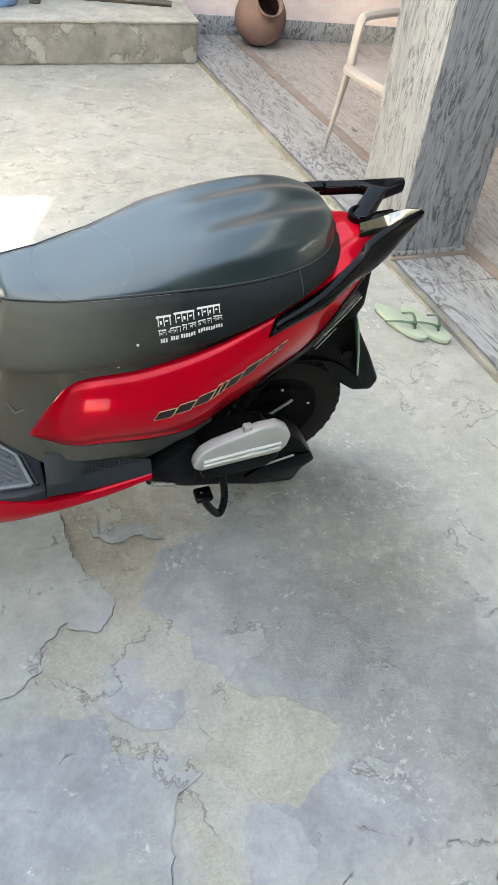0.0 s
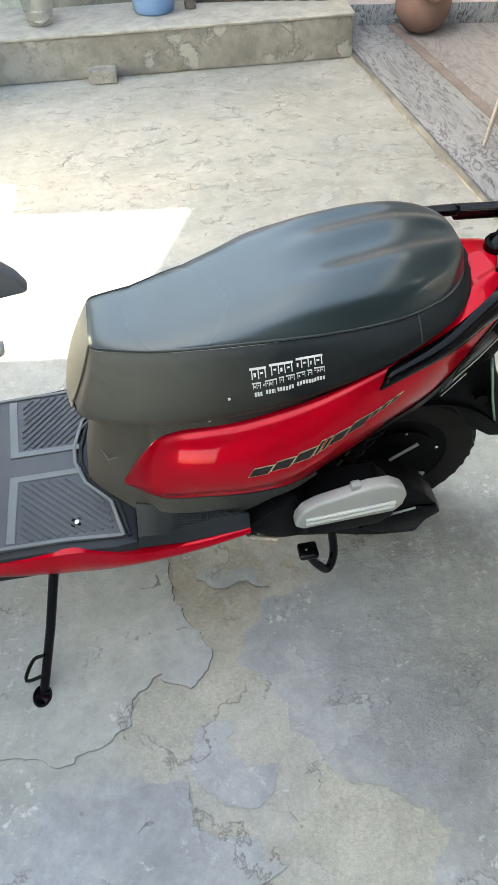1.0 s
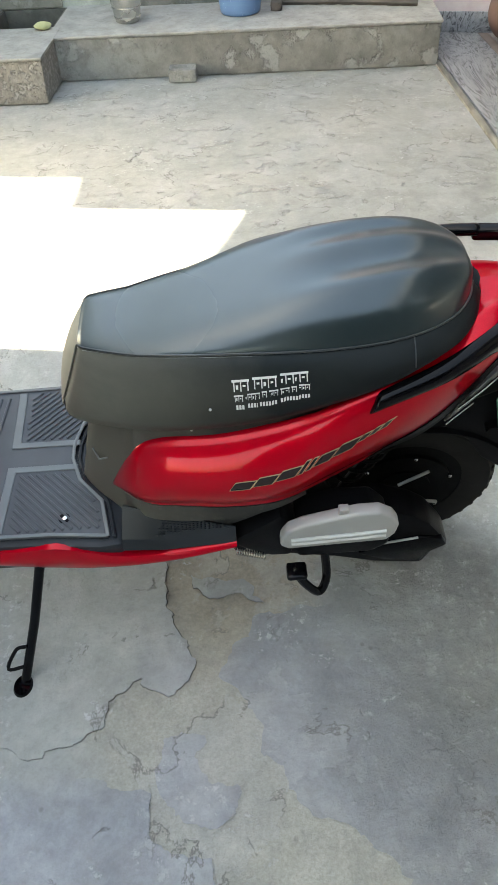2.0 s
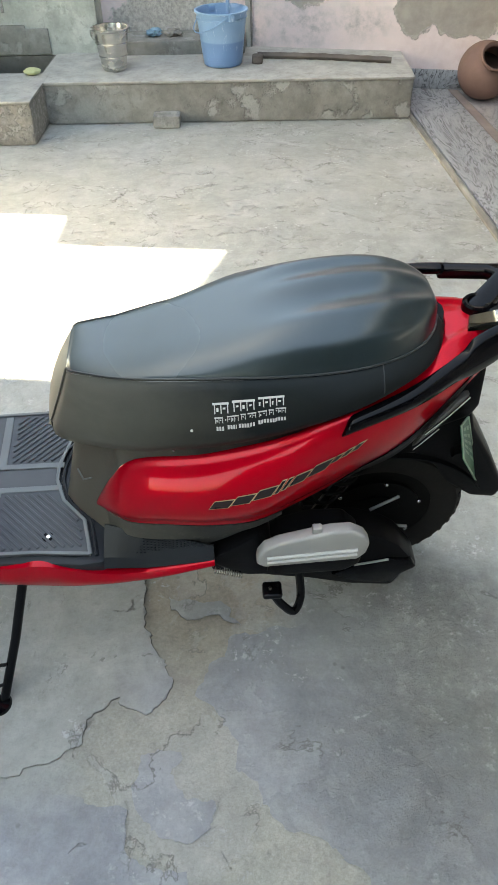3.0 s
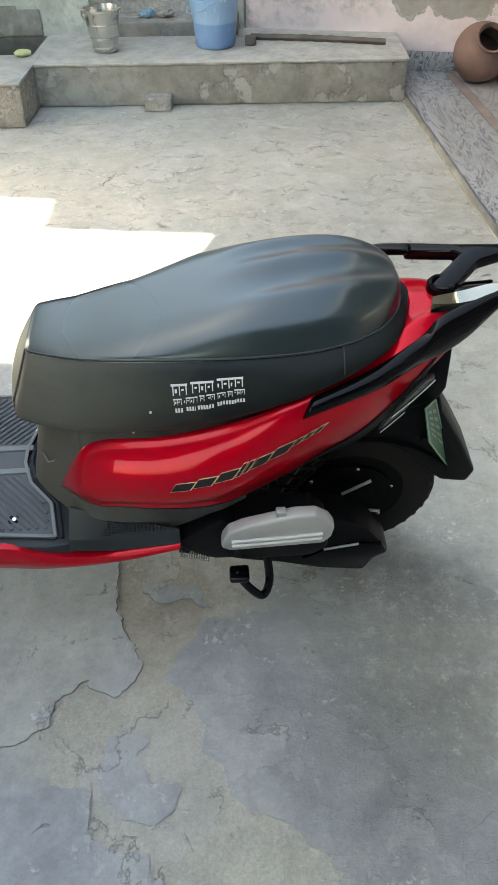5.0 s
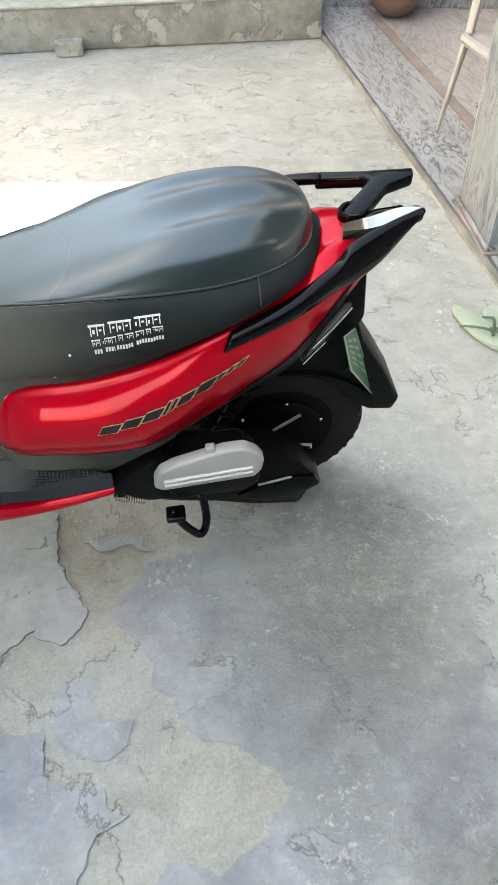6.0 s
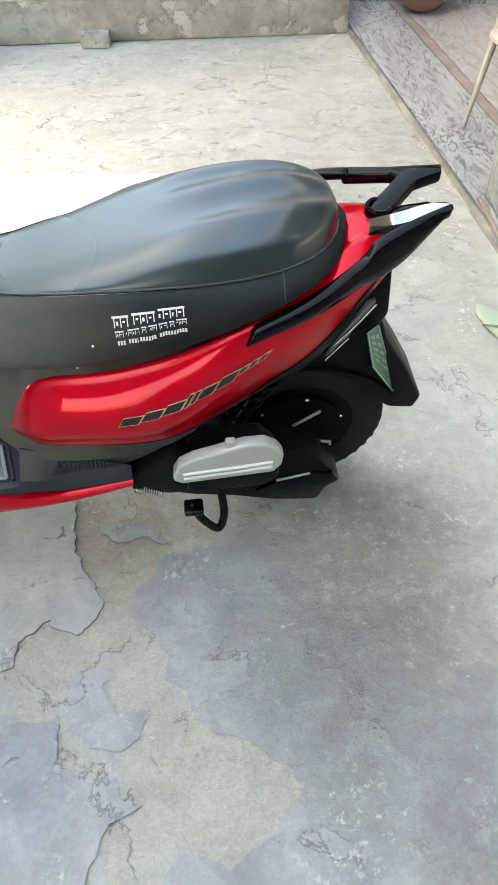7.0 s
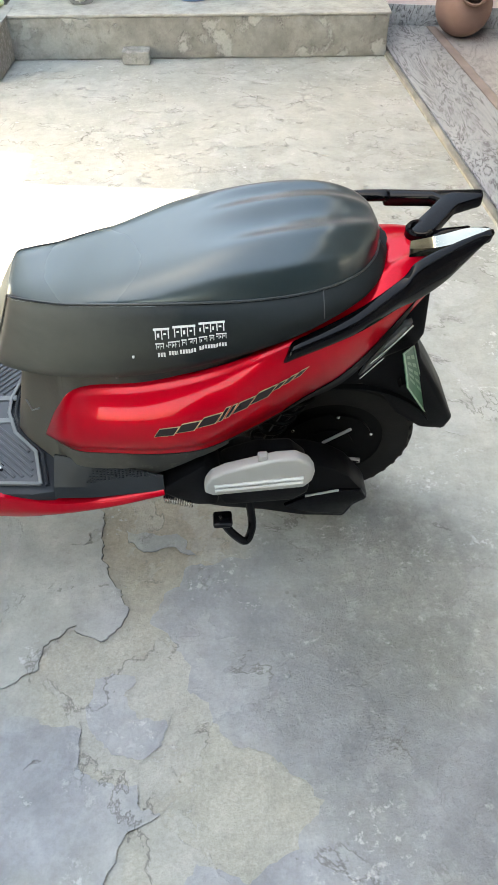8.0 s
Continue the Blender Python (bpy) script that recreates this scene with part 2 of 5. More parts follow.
def marble(name, base, vein, dark, stretch, turn=0.0, vein_amount=1.0):
    """Grey veined stone with long streaks."""
    m = Mat(name)
    mp = m.n("Mapping")
    mp.inputs["Rotation"].default_value = (radians(turn) if turn > 360 else 0, 0, radians(turn))
    mp.inputs["Scale"].default_value = stretch
    m.put(mp.inputs[0], m.co)
    co = mp.outputs[0]
    a = m.noise(4.0, 8, 0.66, 0.8, co)
    b = m.noise(2.6, 6, 0.60, 0.5, co)
    wave = m.math("SINE", m.math("MULTIPLY", b, 85.0))
    broken = m.ramp(m.noise(9.0, 6, 0.7, 0.0, co), 0.40, 0.54)
    streak = m.math("MULTIPLY", m.ramp(wave, 0.35, 0.95), broken)
    c = m.mix(m.ramp(a, 0.32, 0.68), base, vein)
    c = m.mix(m.math("MULTIPLY", m.ramp(wave, -0.3, -0.95), 0.30), c, tuple(min(1.0, x * 1.3) for x in vein))
    c = m.mix(m.math("MULTIPLY", streak, 0.85 * vein_amount), c, dark)
    c = m.mix(m.ramp(m.noise(26.0, 7, 0.72, 0.6, co), 0.57, 0.64, 0.0, 0.55 * vein_amount), c, dark)
    c = m.mix(m.ramp(m.noise(1.7, 4), 0.4, 0.7, 0.0, 0.25), c, (0.36, 0.35, 0.335))
    return m.out(c, m.ramp(b, 0.3, 0.7, 0.25, 0.45), 0.0, m.bump(b, 0.06, 0.003))


def pink_wall_material():
    """Pink limewash over grey cement; the coat has come away in large scabs and there is damp dirt near the foot."""
    m = Mat("peeling_pink_limewash")
    wob = m.math("SUBTRACT", m.math("ADD", m.noise(7.0, 8, 0.66), m.math("MULTIPLY", m.noise(34.0, 5, 0.7), 0.22)), 0.61)

    def shape(blobs):
        v = None
        for x, z, rx, rz in blobs:
            mp = m.n("Mapping", vector_type="TEXTURE")
            mp.inputs["Location"].default_value = (x, 0, z)
            mp.inputs["Scale"].default_value = (rx, 1000, rz)
            m.put(mp.inputs[0], m.co)
            ln = m.n("VectorMath", operation="LENGTH")
            m.put(ln.inputs[0], mp.outputs[0])
            k = m.math("SUBTRACT", 1.0, ln.outputs["Value"])
            v = k if v is None else m.math("MAXIMUM", v, k)
        return m.math("ADD", v, m.math("MULTIPLY", wob, 1.1))

    bare = m.ramp(shape([(-0.92, 0.62, 0.20, 0.17), (-0.45, 0.64, 0.27, 0.14), (-0.27, 0.47, 0.13, 0.17), (0.02, 0.48, 0.30, 0.16), (0.38, 0.50, 0.32, 0.16), (-1.75, 0.37, 0.40, 0.15), (0.9, 0.8, 0.5, 0.3), (-0.2, 1.3, 0.7, 0.25)]), 0.0, 0.05)
    shade_and_damp = m.ramp(shape([(-0.95, 0.36, 0.30, 0.14), (-0.6, 0.38, 0.22, 0.10), (-1.25, 0.33, 0.15, 0.2)]), -0.5, 0.9)
    fine, mid = m.noise(110, 4, 0.7), m.noise(14, 6, 0.65)
    c = m.mix(m.ramp(mid, 0.3, 0.7), (0.66, 0.55, 0.55), (0.76, 0.66, 0.66))
    c = m.mix(m.math("MULTIPLY", m.math("MULTIPLY", shade_and_damp, m.ramp(mid, 0.40, 0.62)), 0.9), c, (0.36, 0.335, 0.33))
    grey = m.mix(m.ramp(mid, 0.3, 0.7), (0.265, 0.242, 0.226), (0.36, 0.335, 0.312))
    sep = m.n("SeparateXYZ")
    m.put(sep.inputs[0], m.co)
    rubble = m.noise(42.0, 6, 0.75)
    rough_k = m.ramp(sep.outputs[0], -1.24, -1.30)
    grey = m.mix(rough_k, grey, m.mix(m.ramp(rubble, 0.40, 0.60), (0.19, 0.185, 0.17), (0.58, 0.56, 0.53)))
    c = m.mix(bare, c, grey)
    rim = m.math("MULTIPLY", bare, m.ramp(shape([(-0.92, 0.62, 0.20, 0.17), (-0.45, 0.64, 0.27, 0.14), (-0.27, 0.47, 0.13, 0.17), (0.02, 0.48, 0.30, 0.16)]), 0.12, 0.0))
    c = m.mix(m.math("MULTIPLY", rim, 0.4), c, (0.75, 0.72, 0.68))
    nrm = m.bump(fine, 0.2, 0.003)
    nrm = m.bump(m.math("SUBTRACT", 1.0, bare), 0.9, 0.008, nrm)
    nrm = m.bump(m.math("MULTIPLY", m.math("MULTIPLY", rubble, bare), rough_k), 0.9, 0.03, nrm)
    return m.out(c, 0.9, 0.0, nrm)


def vinyl_material(name, color, rough, rubbed_sheen=False, coat=0.0, dusty=False):
    """Grained seat vinyl; on request the rider's part is greyer with wear and painted sky sheen, and the skirt's front
    paler with dust and painted bounced sunlight.
    """
    m = Mat(name)
    g = m.vor(420.0)
    dust = m.noise(6.0, 6, 0.65)
    c = m.mix(m.ramp(dust, 0.35, 0.75, 0.0, 0.5), color, tuple(x * 1.5 + 0.004 for x in color))
    r = m.ramp(dust, 0.3, 0.7, rough - 0.04, rough + 0.08)
    if rubbed_sheen:
        # wear, plus the sky's bluish reflection put into the base colour
        k = m.ramp(m.math("ADD", m.blob(-0.43, -0.03, 0.235, 0.32, 20), m.math("MULTIPLY", m.math("SUBTRACT", dust, 0.5), 0.15)), -0.20, 1.25, 0.0, 1.45)
        c = m.mix(k, c, m.mix(m.ramp(m.noise(5.0, 5), 0.3, 0.7), (0.022, 0.036, 0.042), (0.036, 0.053, 0.060)))
        r = m.math("ADD", r, m.math("MULTIPLY", k, 0.10))
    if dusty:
        # skirt's front paled for dust and for sunlight bounced off the floor
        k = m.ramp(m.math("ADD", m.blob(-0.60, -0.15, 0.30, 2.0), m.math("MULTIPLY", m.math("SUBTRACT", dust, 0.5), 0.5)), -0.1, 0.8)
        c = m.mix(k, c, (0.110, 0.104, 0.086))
        k2 = m.ramp(m.noise(2.5, 6, 0.7, 0.5, stretch=(3.0, 1.0, 6.0)), 0.5, 0.75, 0.0, 0.2)
        c = m.mix(k2, c, (0.030, 0.029, 0.026))
    cr = m.math("ADD", 0.17, m.math("MULTIPLY", k, 0.12)) if rubbed_sheen else 0.24
    nrm = m.bump(g, 0.10, 0.0006)
    nrm = m.bump(m.noise(14.0, 3), 0.05, 0.01, nrm)
    return m.out(c, r, 0.0, nrm, Specular_IOR_Level=0.20 + 0.25 * coat, Coat_Weight=coat, Coat_Roughness=cr, Coat_IOR=1.68, Specular_Tint=(0.78, 0.97, 1.0))


def car_red():
    m = Mat("metallic_red_paint")
    fl = m.vor(900.0)
    c = m.mix(m.ramp(fl, 0.0, 0.6), (0.66, 0.0020, 0.020), (0.46, 0.0014, 0.013))
    c = m.mix(m.ramp(m.noise(30, 5), 0.60, 0.80, 0.0, 0.02), c, (0.5, 0.25, 0.22))
    return m.out(c, 0.30, 0.35, m.bump(m.noise(3.0, 2), 0.01, 0.01), Coat_Weight=1.0, Coat_Roughness=0.02, Coat_IOR=1.29, Specular_IOR_Level=0.02, Specular_Tint=(0.8, 0.04, 0.07))


M_FLOOR = floor_material("worn_cement_floor", True)
M_SKIN = floor_material("worn_cement_skin", False)
M_JOINT_DARK = paint("joint_dirt_and_shadow", (0.105, 0.100, 0.085), 0.9, 0.4, 120, 0.3)
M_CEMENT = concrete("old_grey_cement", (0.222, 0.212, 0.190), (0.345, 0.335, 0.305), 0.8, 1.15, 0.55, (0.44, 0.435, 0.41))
# smoother finish; the paler colour also carries light falling from above
M_CEMENT_TOP = concrete("smooth_lit_cement_top", (0.40, 0.392, 0.362), (0.46, 0.45, 0.415), 0.2, 1.0, 0.15)
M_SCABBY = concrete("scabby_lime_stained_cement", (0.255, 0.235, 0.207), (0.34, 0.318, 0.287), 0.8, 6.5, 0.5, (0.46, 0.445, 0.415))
M_BASIN = concrete("damp_cement", (0.225, 0.220, 0.192), (0.31, 0.31, 0.285), 0.4)
M_BASIN_INSIDE = concrete("dark_basin_cement", (0.085, 0.083, 0.070), (0.14, 0.137, 0.118), 0.4)
M_PINK = pink_wall_material()
M_GREEN = concrete("pale_green_limewash", (0.40, 0.425, 0.385), (0.50, 0.52, 0.475), 0.3, 0.9, 0.4)
M_PLASTER = concrete("grey_white_plaster", (0.52, 0.535, 0.54), (0.60, 0.61, 0.615), 0.2, 0.5, 0.2)
M_DARK_WALL = concrete("dark_reflection_wall", (0.22, 0.225, 0.225), (0.28, 0.285, 0.285), 0.2, 0.5, 0.2)
M_DIM = concrete("brown_grey_plaster", (0.20, 0.18, 0.155), (0.26, 0.235, 0.20), 0.2, 0.5, 0.2)
M_MARBLE = marble("grey_veined_marble", (0.20, 0.212, 0.232), (0.315, 0.33, 0.35), (0.055, 0.058, 0.070), (2.2, 0.55, 1.0), 24, 1.1)
M_MARBLE_UP = marble("upright_veined_marble", (0.18, 0.192, 0.218), (0.275, 0.292, 0.325), (0.045, 0.048, 0.062), (3.0, 3.0, 0.55), 0, 1.0)
M_MARBLE_PINK = marble("pinkish_marble", (0.23, 0.222, 0.232), (0.325, 0.31, 0.32), (0.085, 0.078, 0.083), (1.8, 0.55, 1.0), 50, 0.6)
M_NOSING = paint("worn_stone_edge", (0.165, 0.163, 0.152), 0.7, 0.5, 60, 0.4)
M_BROWN = paint("brown_stone_band", (0.22, 0.18, 0.165), 0.4, 0.25, 50, 0.1)
M_RED = car_red()
M_VINYL = vinyl_material("black_seat_vinyl", (0.009, 0.017, 0.021), 0.33, True, 0.72)
M_VINYL_SIDE = vinyl_material("dusty_lit_side_vinyl", (0.008, 0.0085, 0.009), 0.46, dusty=True)
# seat front coloured pale for the sunlight bounced up from the floor
M_VINYL_FRONT = vinyl_material("bounce_lit_vinyl", (0.25, 0.23, 0.18), 0.6)
M_HUB = paint("sooty_black_metal", (0.003, 0.003, 0.003), 0.6, 0.3, 60, 0.1, 0.0, 0.0, 0.1)
M_THREAD = paint("grey_thread", (0.30, 0.315, 0.32), 0.6, 0.1)
M_PIPING = paint("black_vinyl_piping", (0.035, 0.040, 0.044), 0.35, 0.2, 80, 0.05, 0.0, 0.0, 0.5)
M_GLOSS = paint("gloss_black_plastic", (0.003, 0.003, 0.004), 0.06, 0.2, 40, 0.003, 0.0, 0.0, 0.16)
M_MATT = paint("matt_black_plastic", (0.006, 0.006, 0.0068), 0.36, 0.25, 150, 0.10, 0.0, 0.0, 0.07)
M_GREY = paint("dusty_dark_grey_plastic", (0.024, 0.028, 0.034), 0.38, 0.3, 160, 0.10, 0.0, 0.0, 0.25)
def dusty_cover():
    """Dark plastic powdered with pale dust, more in some places."""
    m = Mat("dusty_body_plastic")
    d = m.ramp(m.math("ADD", m.blob(-0.60, -0.06, 0.22, 2.0), m.math("MULTIPLY", m.math("SUBTRACT", m.noise(7.0, 8, 0.7), 0.5), 1.4)), -0.2, 0.7)
    c = m.mix(d, (0.026, 0.026, 0.024), (0.105, 0.098, 0.080))
    c = m.mix(m.ramp(m.noise(60.0, 5, 0.7), 0.55, 0.7, 0.0, 0.4), c, (0.12, 0.115, 0.10))
    return m.out(c, 0.5, 0.0, m.bump(m.noise(160.0, 3), 0.1, 0.002), Specular_IOR_Level=0.3)


M_COVER = dusty_cover()
M_MAT = paint("grey_floor_mat", (0.085, 0.092, 0.102), 0.5, 0.2, 120, 0.12)
M_MATLINE = paint("pale_grey_mat_border", (0.18, 0.195, 0.20), 0.5, 0.15, 120, 0.1)
M_SILVER = paint("silver_painted_cover", (0.37, 0.37, 0.355), 0.42, 0.08, 200, 0.06, 0.1, 0.10)
M_RIB = paint("bright_silver_rib", (0.62, 0.62, 0.60), 0.38, 0.05, 200, 0.03, 0.0, 0.2)
M_RAIL_GLINT = paint("rail_glint_metal", (0.46, 0.43, 0.35), 0.12, 0.2, 60, 0.01, 0.0, 1.0)
M_CHROME = paint("bright_metal", (0.62, 0.62, 0.60), 0.18, 0.1, 80, 0.02, 0.0, 1.0)
M_STEEL = paint("brushed_steel", (0.60, 0.59, 0.56), 0.22, 0.12, 40, 0.04, 0.0, 1.0)
M_RUBBER = paint("tyre_rubber", (0.015, 0.0142, 0.0135), 0.7, 0.3, 90, 0.3, 0.0, 0.0, 0.12)
M_WHITE = paint("white_print", (0.62, 0.62, 0.60), 0.6, 0.05)
M_GOLD = paint("gold_outline", (0.72, 0.60, 0.36), 0.35, 0.15, 80, 0.02, 0.0, 0.3)
M_BADGE = paint("dark_red_black_badge", (0.010, 0.002, 0.003), 0.3, 0.3, 60, 0.02)
M_PLATE = paint("green_plate", (0.03, 0.14, 0.075), 0.35, 0.15)
M_PLATETEXT = paint("pale_plate_marks", (0.30, 0.42, 0.32), 0.4, 0.1)
def bucket_plastic():
    """Scuffed blue plastic; the water inside shows as a deeper blue below its level."""
    m = Mat("blue_bucket_plastic")
    sep = m.n("SeparateXYZ")
    m.put(sep.inputs[0], m.co)
    c = m.mix(m.ramp(m.noise(7, 5), 0.3, 0.7), (0.20, 0.34, 0.52), (0.25, 0.40, 0.58))
    c = m.mix(m.ramp(sep.outputs[2], 0.135, 0.128, 0.0, 0.55), c, (0.07, 0.17, 0.40))
    scuff = m.noise(9.0, 6, 0.7, 0.3, stretch=(6.0, 6.0, 0.8))
    c = m.mix(m.ramp(scuff, 0.60, 0.66, 0.0, 0.6), c, (0.55, 0.66, 0.78))
    return m.out(c, 0.4, 0.0, m.bump(m.noise(40, 3), 0.05, 0.002))


M_BLUE = bucket_plastic()
M_CLAY = paint("fired_clay", (0.185, 0.112, 0.094), 0.8, 0.25, 60, 0.25)
M_POT_SHADE = paint("pot_mouth_shade", (0.06, 0.035, 0.03), 0.9, 0.2)
M_CHAIR = paint("cream_plastic", (0.31, 0.29, 0.285), 0.45, 0.08, 50, 0.04)
M_SLIPPER = paint("pale_green_foam", (0.35, 0.41, 0.325), 0.65, 0.15, 90, 0.2)
M_STRAP = paint("dull_green_rubber", (0.075, 0.13, 0.085), 0.45, 0.2)
M_WOOD = paint("weathered_wood", (0.115, 0.098, 0.088), 0.8, 0.4, 70, 0.5)
M_BRICK = concrete("cement_smeared_brick", (0.25, 0.25, 0.235), (0.33, 0.325, 0.305), 0.6, 2.0)
M_YELLOW = paint("yellow_scrubber", (0.48, 0.49, 0.26), 0.8, 0.2, 90, 0.5)
M_CLOTH_A = paint("teal_cloth", (0.12, 0.20, 0.26), 0.9, 0.7, 40, 0.5)
M_CLOTH_B = paint("grey_patterned_cloth", (0.28, 0.26, 0.23), 0.9, 0.5, 40, 0.5)
M_LENS = paint("clear_lamp_lens", (0.10, 0.10, 0.10), 0.12, 0.2, 40, 0.02, 1.0)


# ---- mesh helpers ----
def mesh_ob(name, bm, mat, smooth=True, angle=35):
    me = bpy.data.meshes.new(name)
    bmesh.ops.recalc_face_normals(bm, faces=bm.faces)
    for f in bm.faces:
        f.smooth = smooth
    lim = radians(angle)
    for e in bm.edges:
        e.smooth = not (len(e.link_faces) == 2 and e.calc_face_angle(0) > lim)
    bm.to_mesh(me)
    bm.free()
    for k in (mat if isinstance(mat, (list, tuple)) else [mat]):
        me.materials.append(k)
    return new(name, me)


def part(name, bm, mat, parent=None, label="", smooth=True, angle=35):
    ob = mesh_ob(name, bm, mat, smooth, angle)
    if parent is not None:
        ob.parent = parent
    if label:
        ob["label"] = label
    return ob


def box(x0, x1, y0, y1, z0, z1, bevel=0.0, bm=None, seg=2):
    bm2 = bmesh.new()
    bmesh.ops.create_cube(bm2, size=1.0)
    for v in bm2.verts:
        v.co = Vector(((x0 + x1) / 2 + v.co.x * (x1 - x0), (y0 + y1) / 2 + v.co.y * (y1 - y0), (z0 + z1) / 2 + v.co.z * (z1 - z0)))
    if bevel:
        bmesh.ops.bevel(bm2, geom=bm2.edges[:], offset=bevel, segments=seg, affect="EDGES", profile=0.5)
    return join(bm, bm2)


def join(bm, other):
    if bm is None:
        return other
    me = bpy.data.meshes.new("tmp")
    other.to_mesh(me)
    other.free()
    bm.from_mesh(me)
    bpy.data.meshes.remove(me)
    return bm


def prism(outline, lo, hi, axis="y", bevel=0.0, bm=None, seg=2):
    """A plate with a polygon outline, from lo to hi along an axis; outline in the two other axes."""
    bm2 = bmesh.new()

    def at(a, b, c):
        return Vector((a, c, b)) if axis == "y" else Vector((a, b, c)) if axis == "z" else Vector((c, a, b))

    v0 = [bm2.verts.new(at(a, b, lo)) for a, b in outline]
    v1 = [bm2.verts.new(at(a, b, hi)) for a, b in outline]
    n = len(outline)
    bm2.faces.new(v0)
    bm2.faces.new(v1[::-1])
    for i in range(n):
        bm2.faces.new((v0[i], v1[i], v1[(i + 1) % n], v0[(i + 1) % n]))
    bmesh.ops.recalc_face_normals(bm2, faces=bm2.faces)
    if bevel:
        bmesh.ops.bevel(bm2, geom=bm2.edges[:], offset=bevel, segments=seg, affect="EDGES", profile=0.5)
    return join(bm, bm2)


def loft(rings, bm=None, cap=True, closed=False):
    """A skin over rings of equal count."""
    bm2 = bmesh.new()
    vs = [[bm2.verts.new(Vector(p)) for p in r] for r in rings]
    n = len(rings[0])
    pairs = list(zip(vs, vs[1:])) + ([(vs[-1], vs[0])] if closed else [])
    for a, b in pairs:
        for i in range(n):
            q = (a[i], a[(i + 1) % n], b[(i + 1) % n], b[i])
            if len({x.co.to_tuple(5) for x in q}) > 2:
                bm2.faces.new(q)
    if cap and not closed:
        bm2.faces.new(vs[0])
        bm2.faces.new(vs[-1][::-1])
    bmesh.ops.recalc_face_normals(bm2, faces=bm2.faces)
    return join(bm, bm2)


def lathe(profile, x, y, bm=None, n=40, closed=False):
    """Turns (radius, height) pairs about an upright axis."""
    rings = []
    for r, z in profile:
        rings.append([(x + r * math.cos(2 * math.pi * k / n), y + r * math.sin(2 * math.pi * k / n), z) for k in range(n)])
    return loft(rings, bm, cap=not closed, closed=closed)


def spline(points, per=8):
    """A smooth line through points."""
    p = [np.array(q, float) for q in points]
    p = [2 * p[0] - p[1]] + p + [2 * p[-1] - p[-2]]
    res = []
    for i in range(1, len(p) - 2):
        for k in range(per):
            t = k / per
            res.append(0.5 * (2 * p[i] + (p[i + 1] - p[i - 1]) * t + (2 * p[i - 1] - 5 * p[i] + 4 * p[i + 1] - p[i + 2]) * t * t + (3 * p[i] - p[i - 1] - 3 * p[i + 1] + p[i + 2]) * t ** 3))
    res.append(p[-2])
    return res


def tube(points, radius, bm=None, n=10, flat=1.0, up=(0, 0, 1)):
    """A round or flattened bar along a line; radius is one number or one for each point."""
    pts = [Vector(p) for p in points]
    rad = list(radius) if isinstance(radius, (list, tuple)) else [radius] * len(pts)
    rings = []
    for i, p in enumerate(pts):
        d = (pts[min(i + 1, len(pts) - 1)] - pts[max(i - 1, 0)]).normalized()
        u = Vector(up)
        if abs(d.dot(u)) > 0.95:
            u = Vector((0, 1, 0)) if abs(d.y) < 0.9 else Vector((1, 0, 0))
        s = d.cross(u).normalized()
        w = s.cross(d)
        rings.append([p + rad[i] * (math.cos(a) * s + flat * math.sin(a) * w) for a in (2 * math.pi * k / n for k in range(n))])
    return loft(rings, bm)


def sheet(rows, thick, bm=None):
    """A curved shell: rows of points, and a vector from its outer to its inner side."""
    bm2 = bmesh.new()
    t = Vector(thick)
    a = [[bm2.verts.new(Vector(p)) for p in r] for r in rows]
    b = [[bm2.verts.new(Vector(p) + t) for p in r] for r in rows]
    nr, nc = len(rows), len(rows[0])

    def quad(*q):
        if len({x.co.to_tuple(5) for x in q}) > 2:
            bm2.faces.new(q)

    for i in range(nr - 1):
        for j in range(nc - 1):
            quad(a[i][j], a[i][j + 1], a[i + 1][j + 1], a[i + 1][j])
            quad(b[i][j], b[i + 1][j], b[i + 1][j + 1], b[i][j + 1])
    for j in range(nc - 1):
        quad(a[0][j], b[0][j], b[0][j + 1], a[0][j + 1])
        quad(a[-1][j], a[-1][j + 1], b[-1][j + 1], b[-1][j])
    for i in range(nr - 1):
        quad(a[i][0], a[i + 1][0], b[i + 1][0], b[i][0])
        quad(a[i][-1], b[i][-1], b[i + 1][-1], a[i + 1][-1])
    bmesh.ops.recalc_face_normals(bm2, faces=bm2.faces)
    return join(bm, bm2)


def mirrored(points):
    return [(p[0], -p[1], p[2]) for p in points]


# ---- setting ----
EDGE_A, EDGE_B = Vector((-0.35, 4.80)), Vector((-0.105, 1.754))
EDGE_D = (EDGE_B - EDGE_A).normalized()
ZV = 0.025


def edge_x(y, off=0.0):
    """x of the marble floor's border at y, moved off metres to the right."""
    return EDGE_A.x + (y - EDGE_A.y) * EDGE_D.x / EDGE_D.y + off


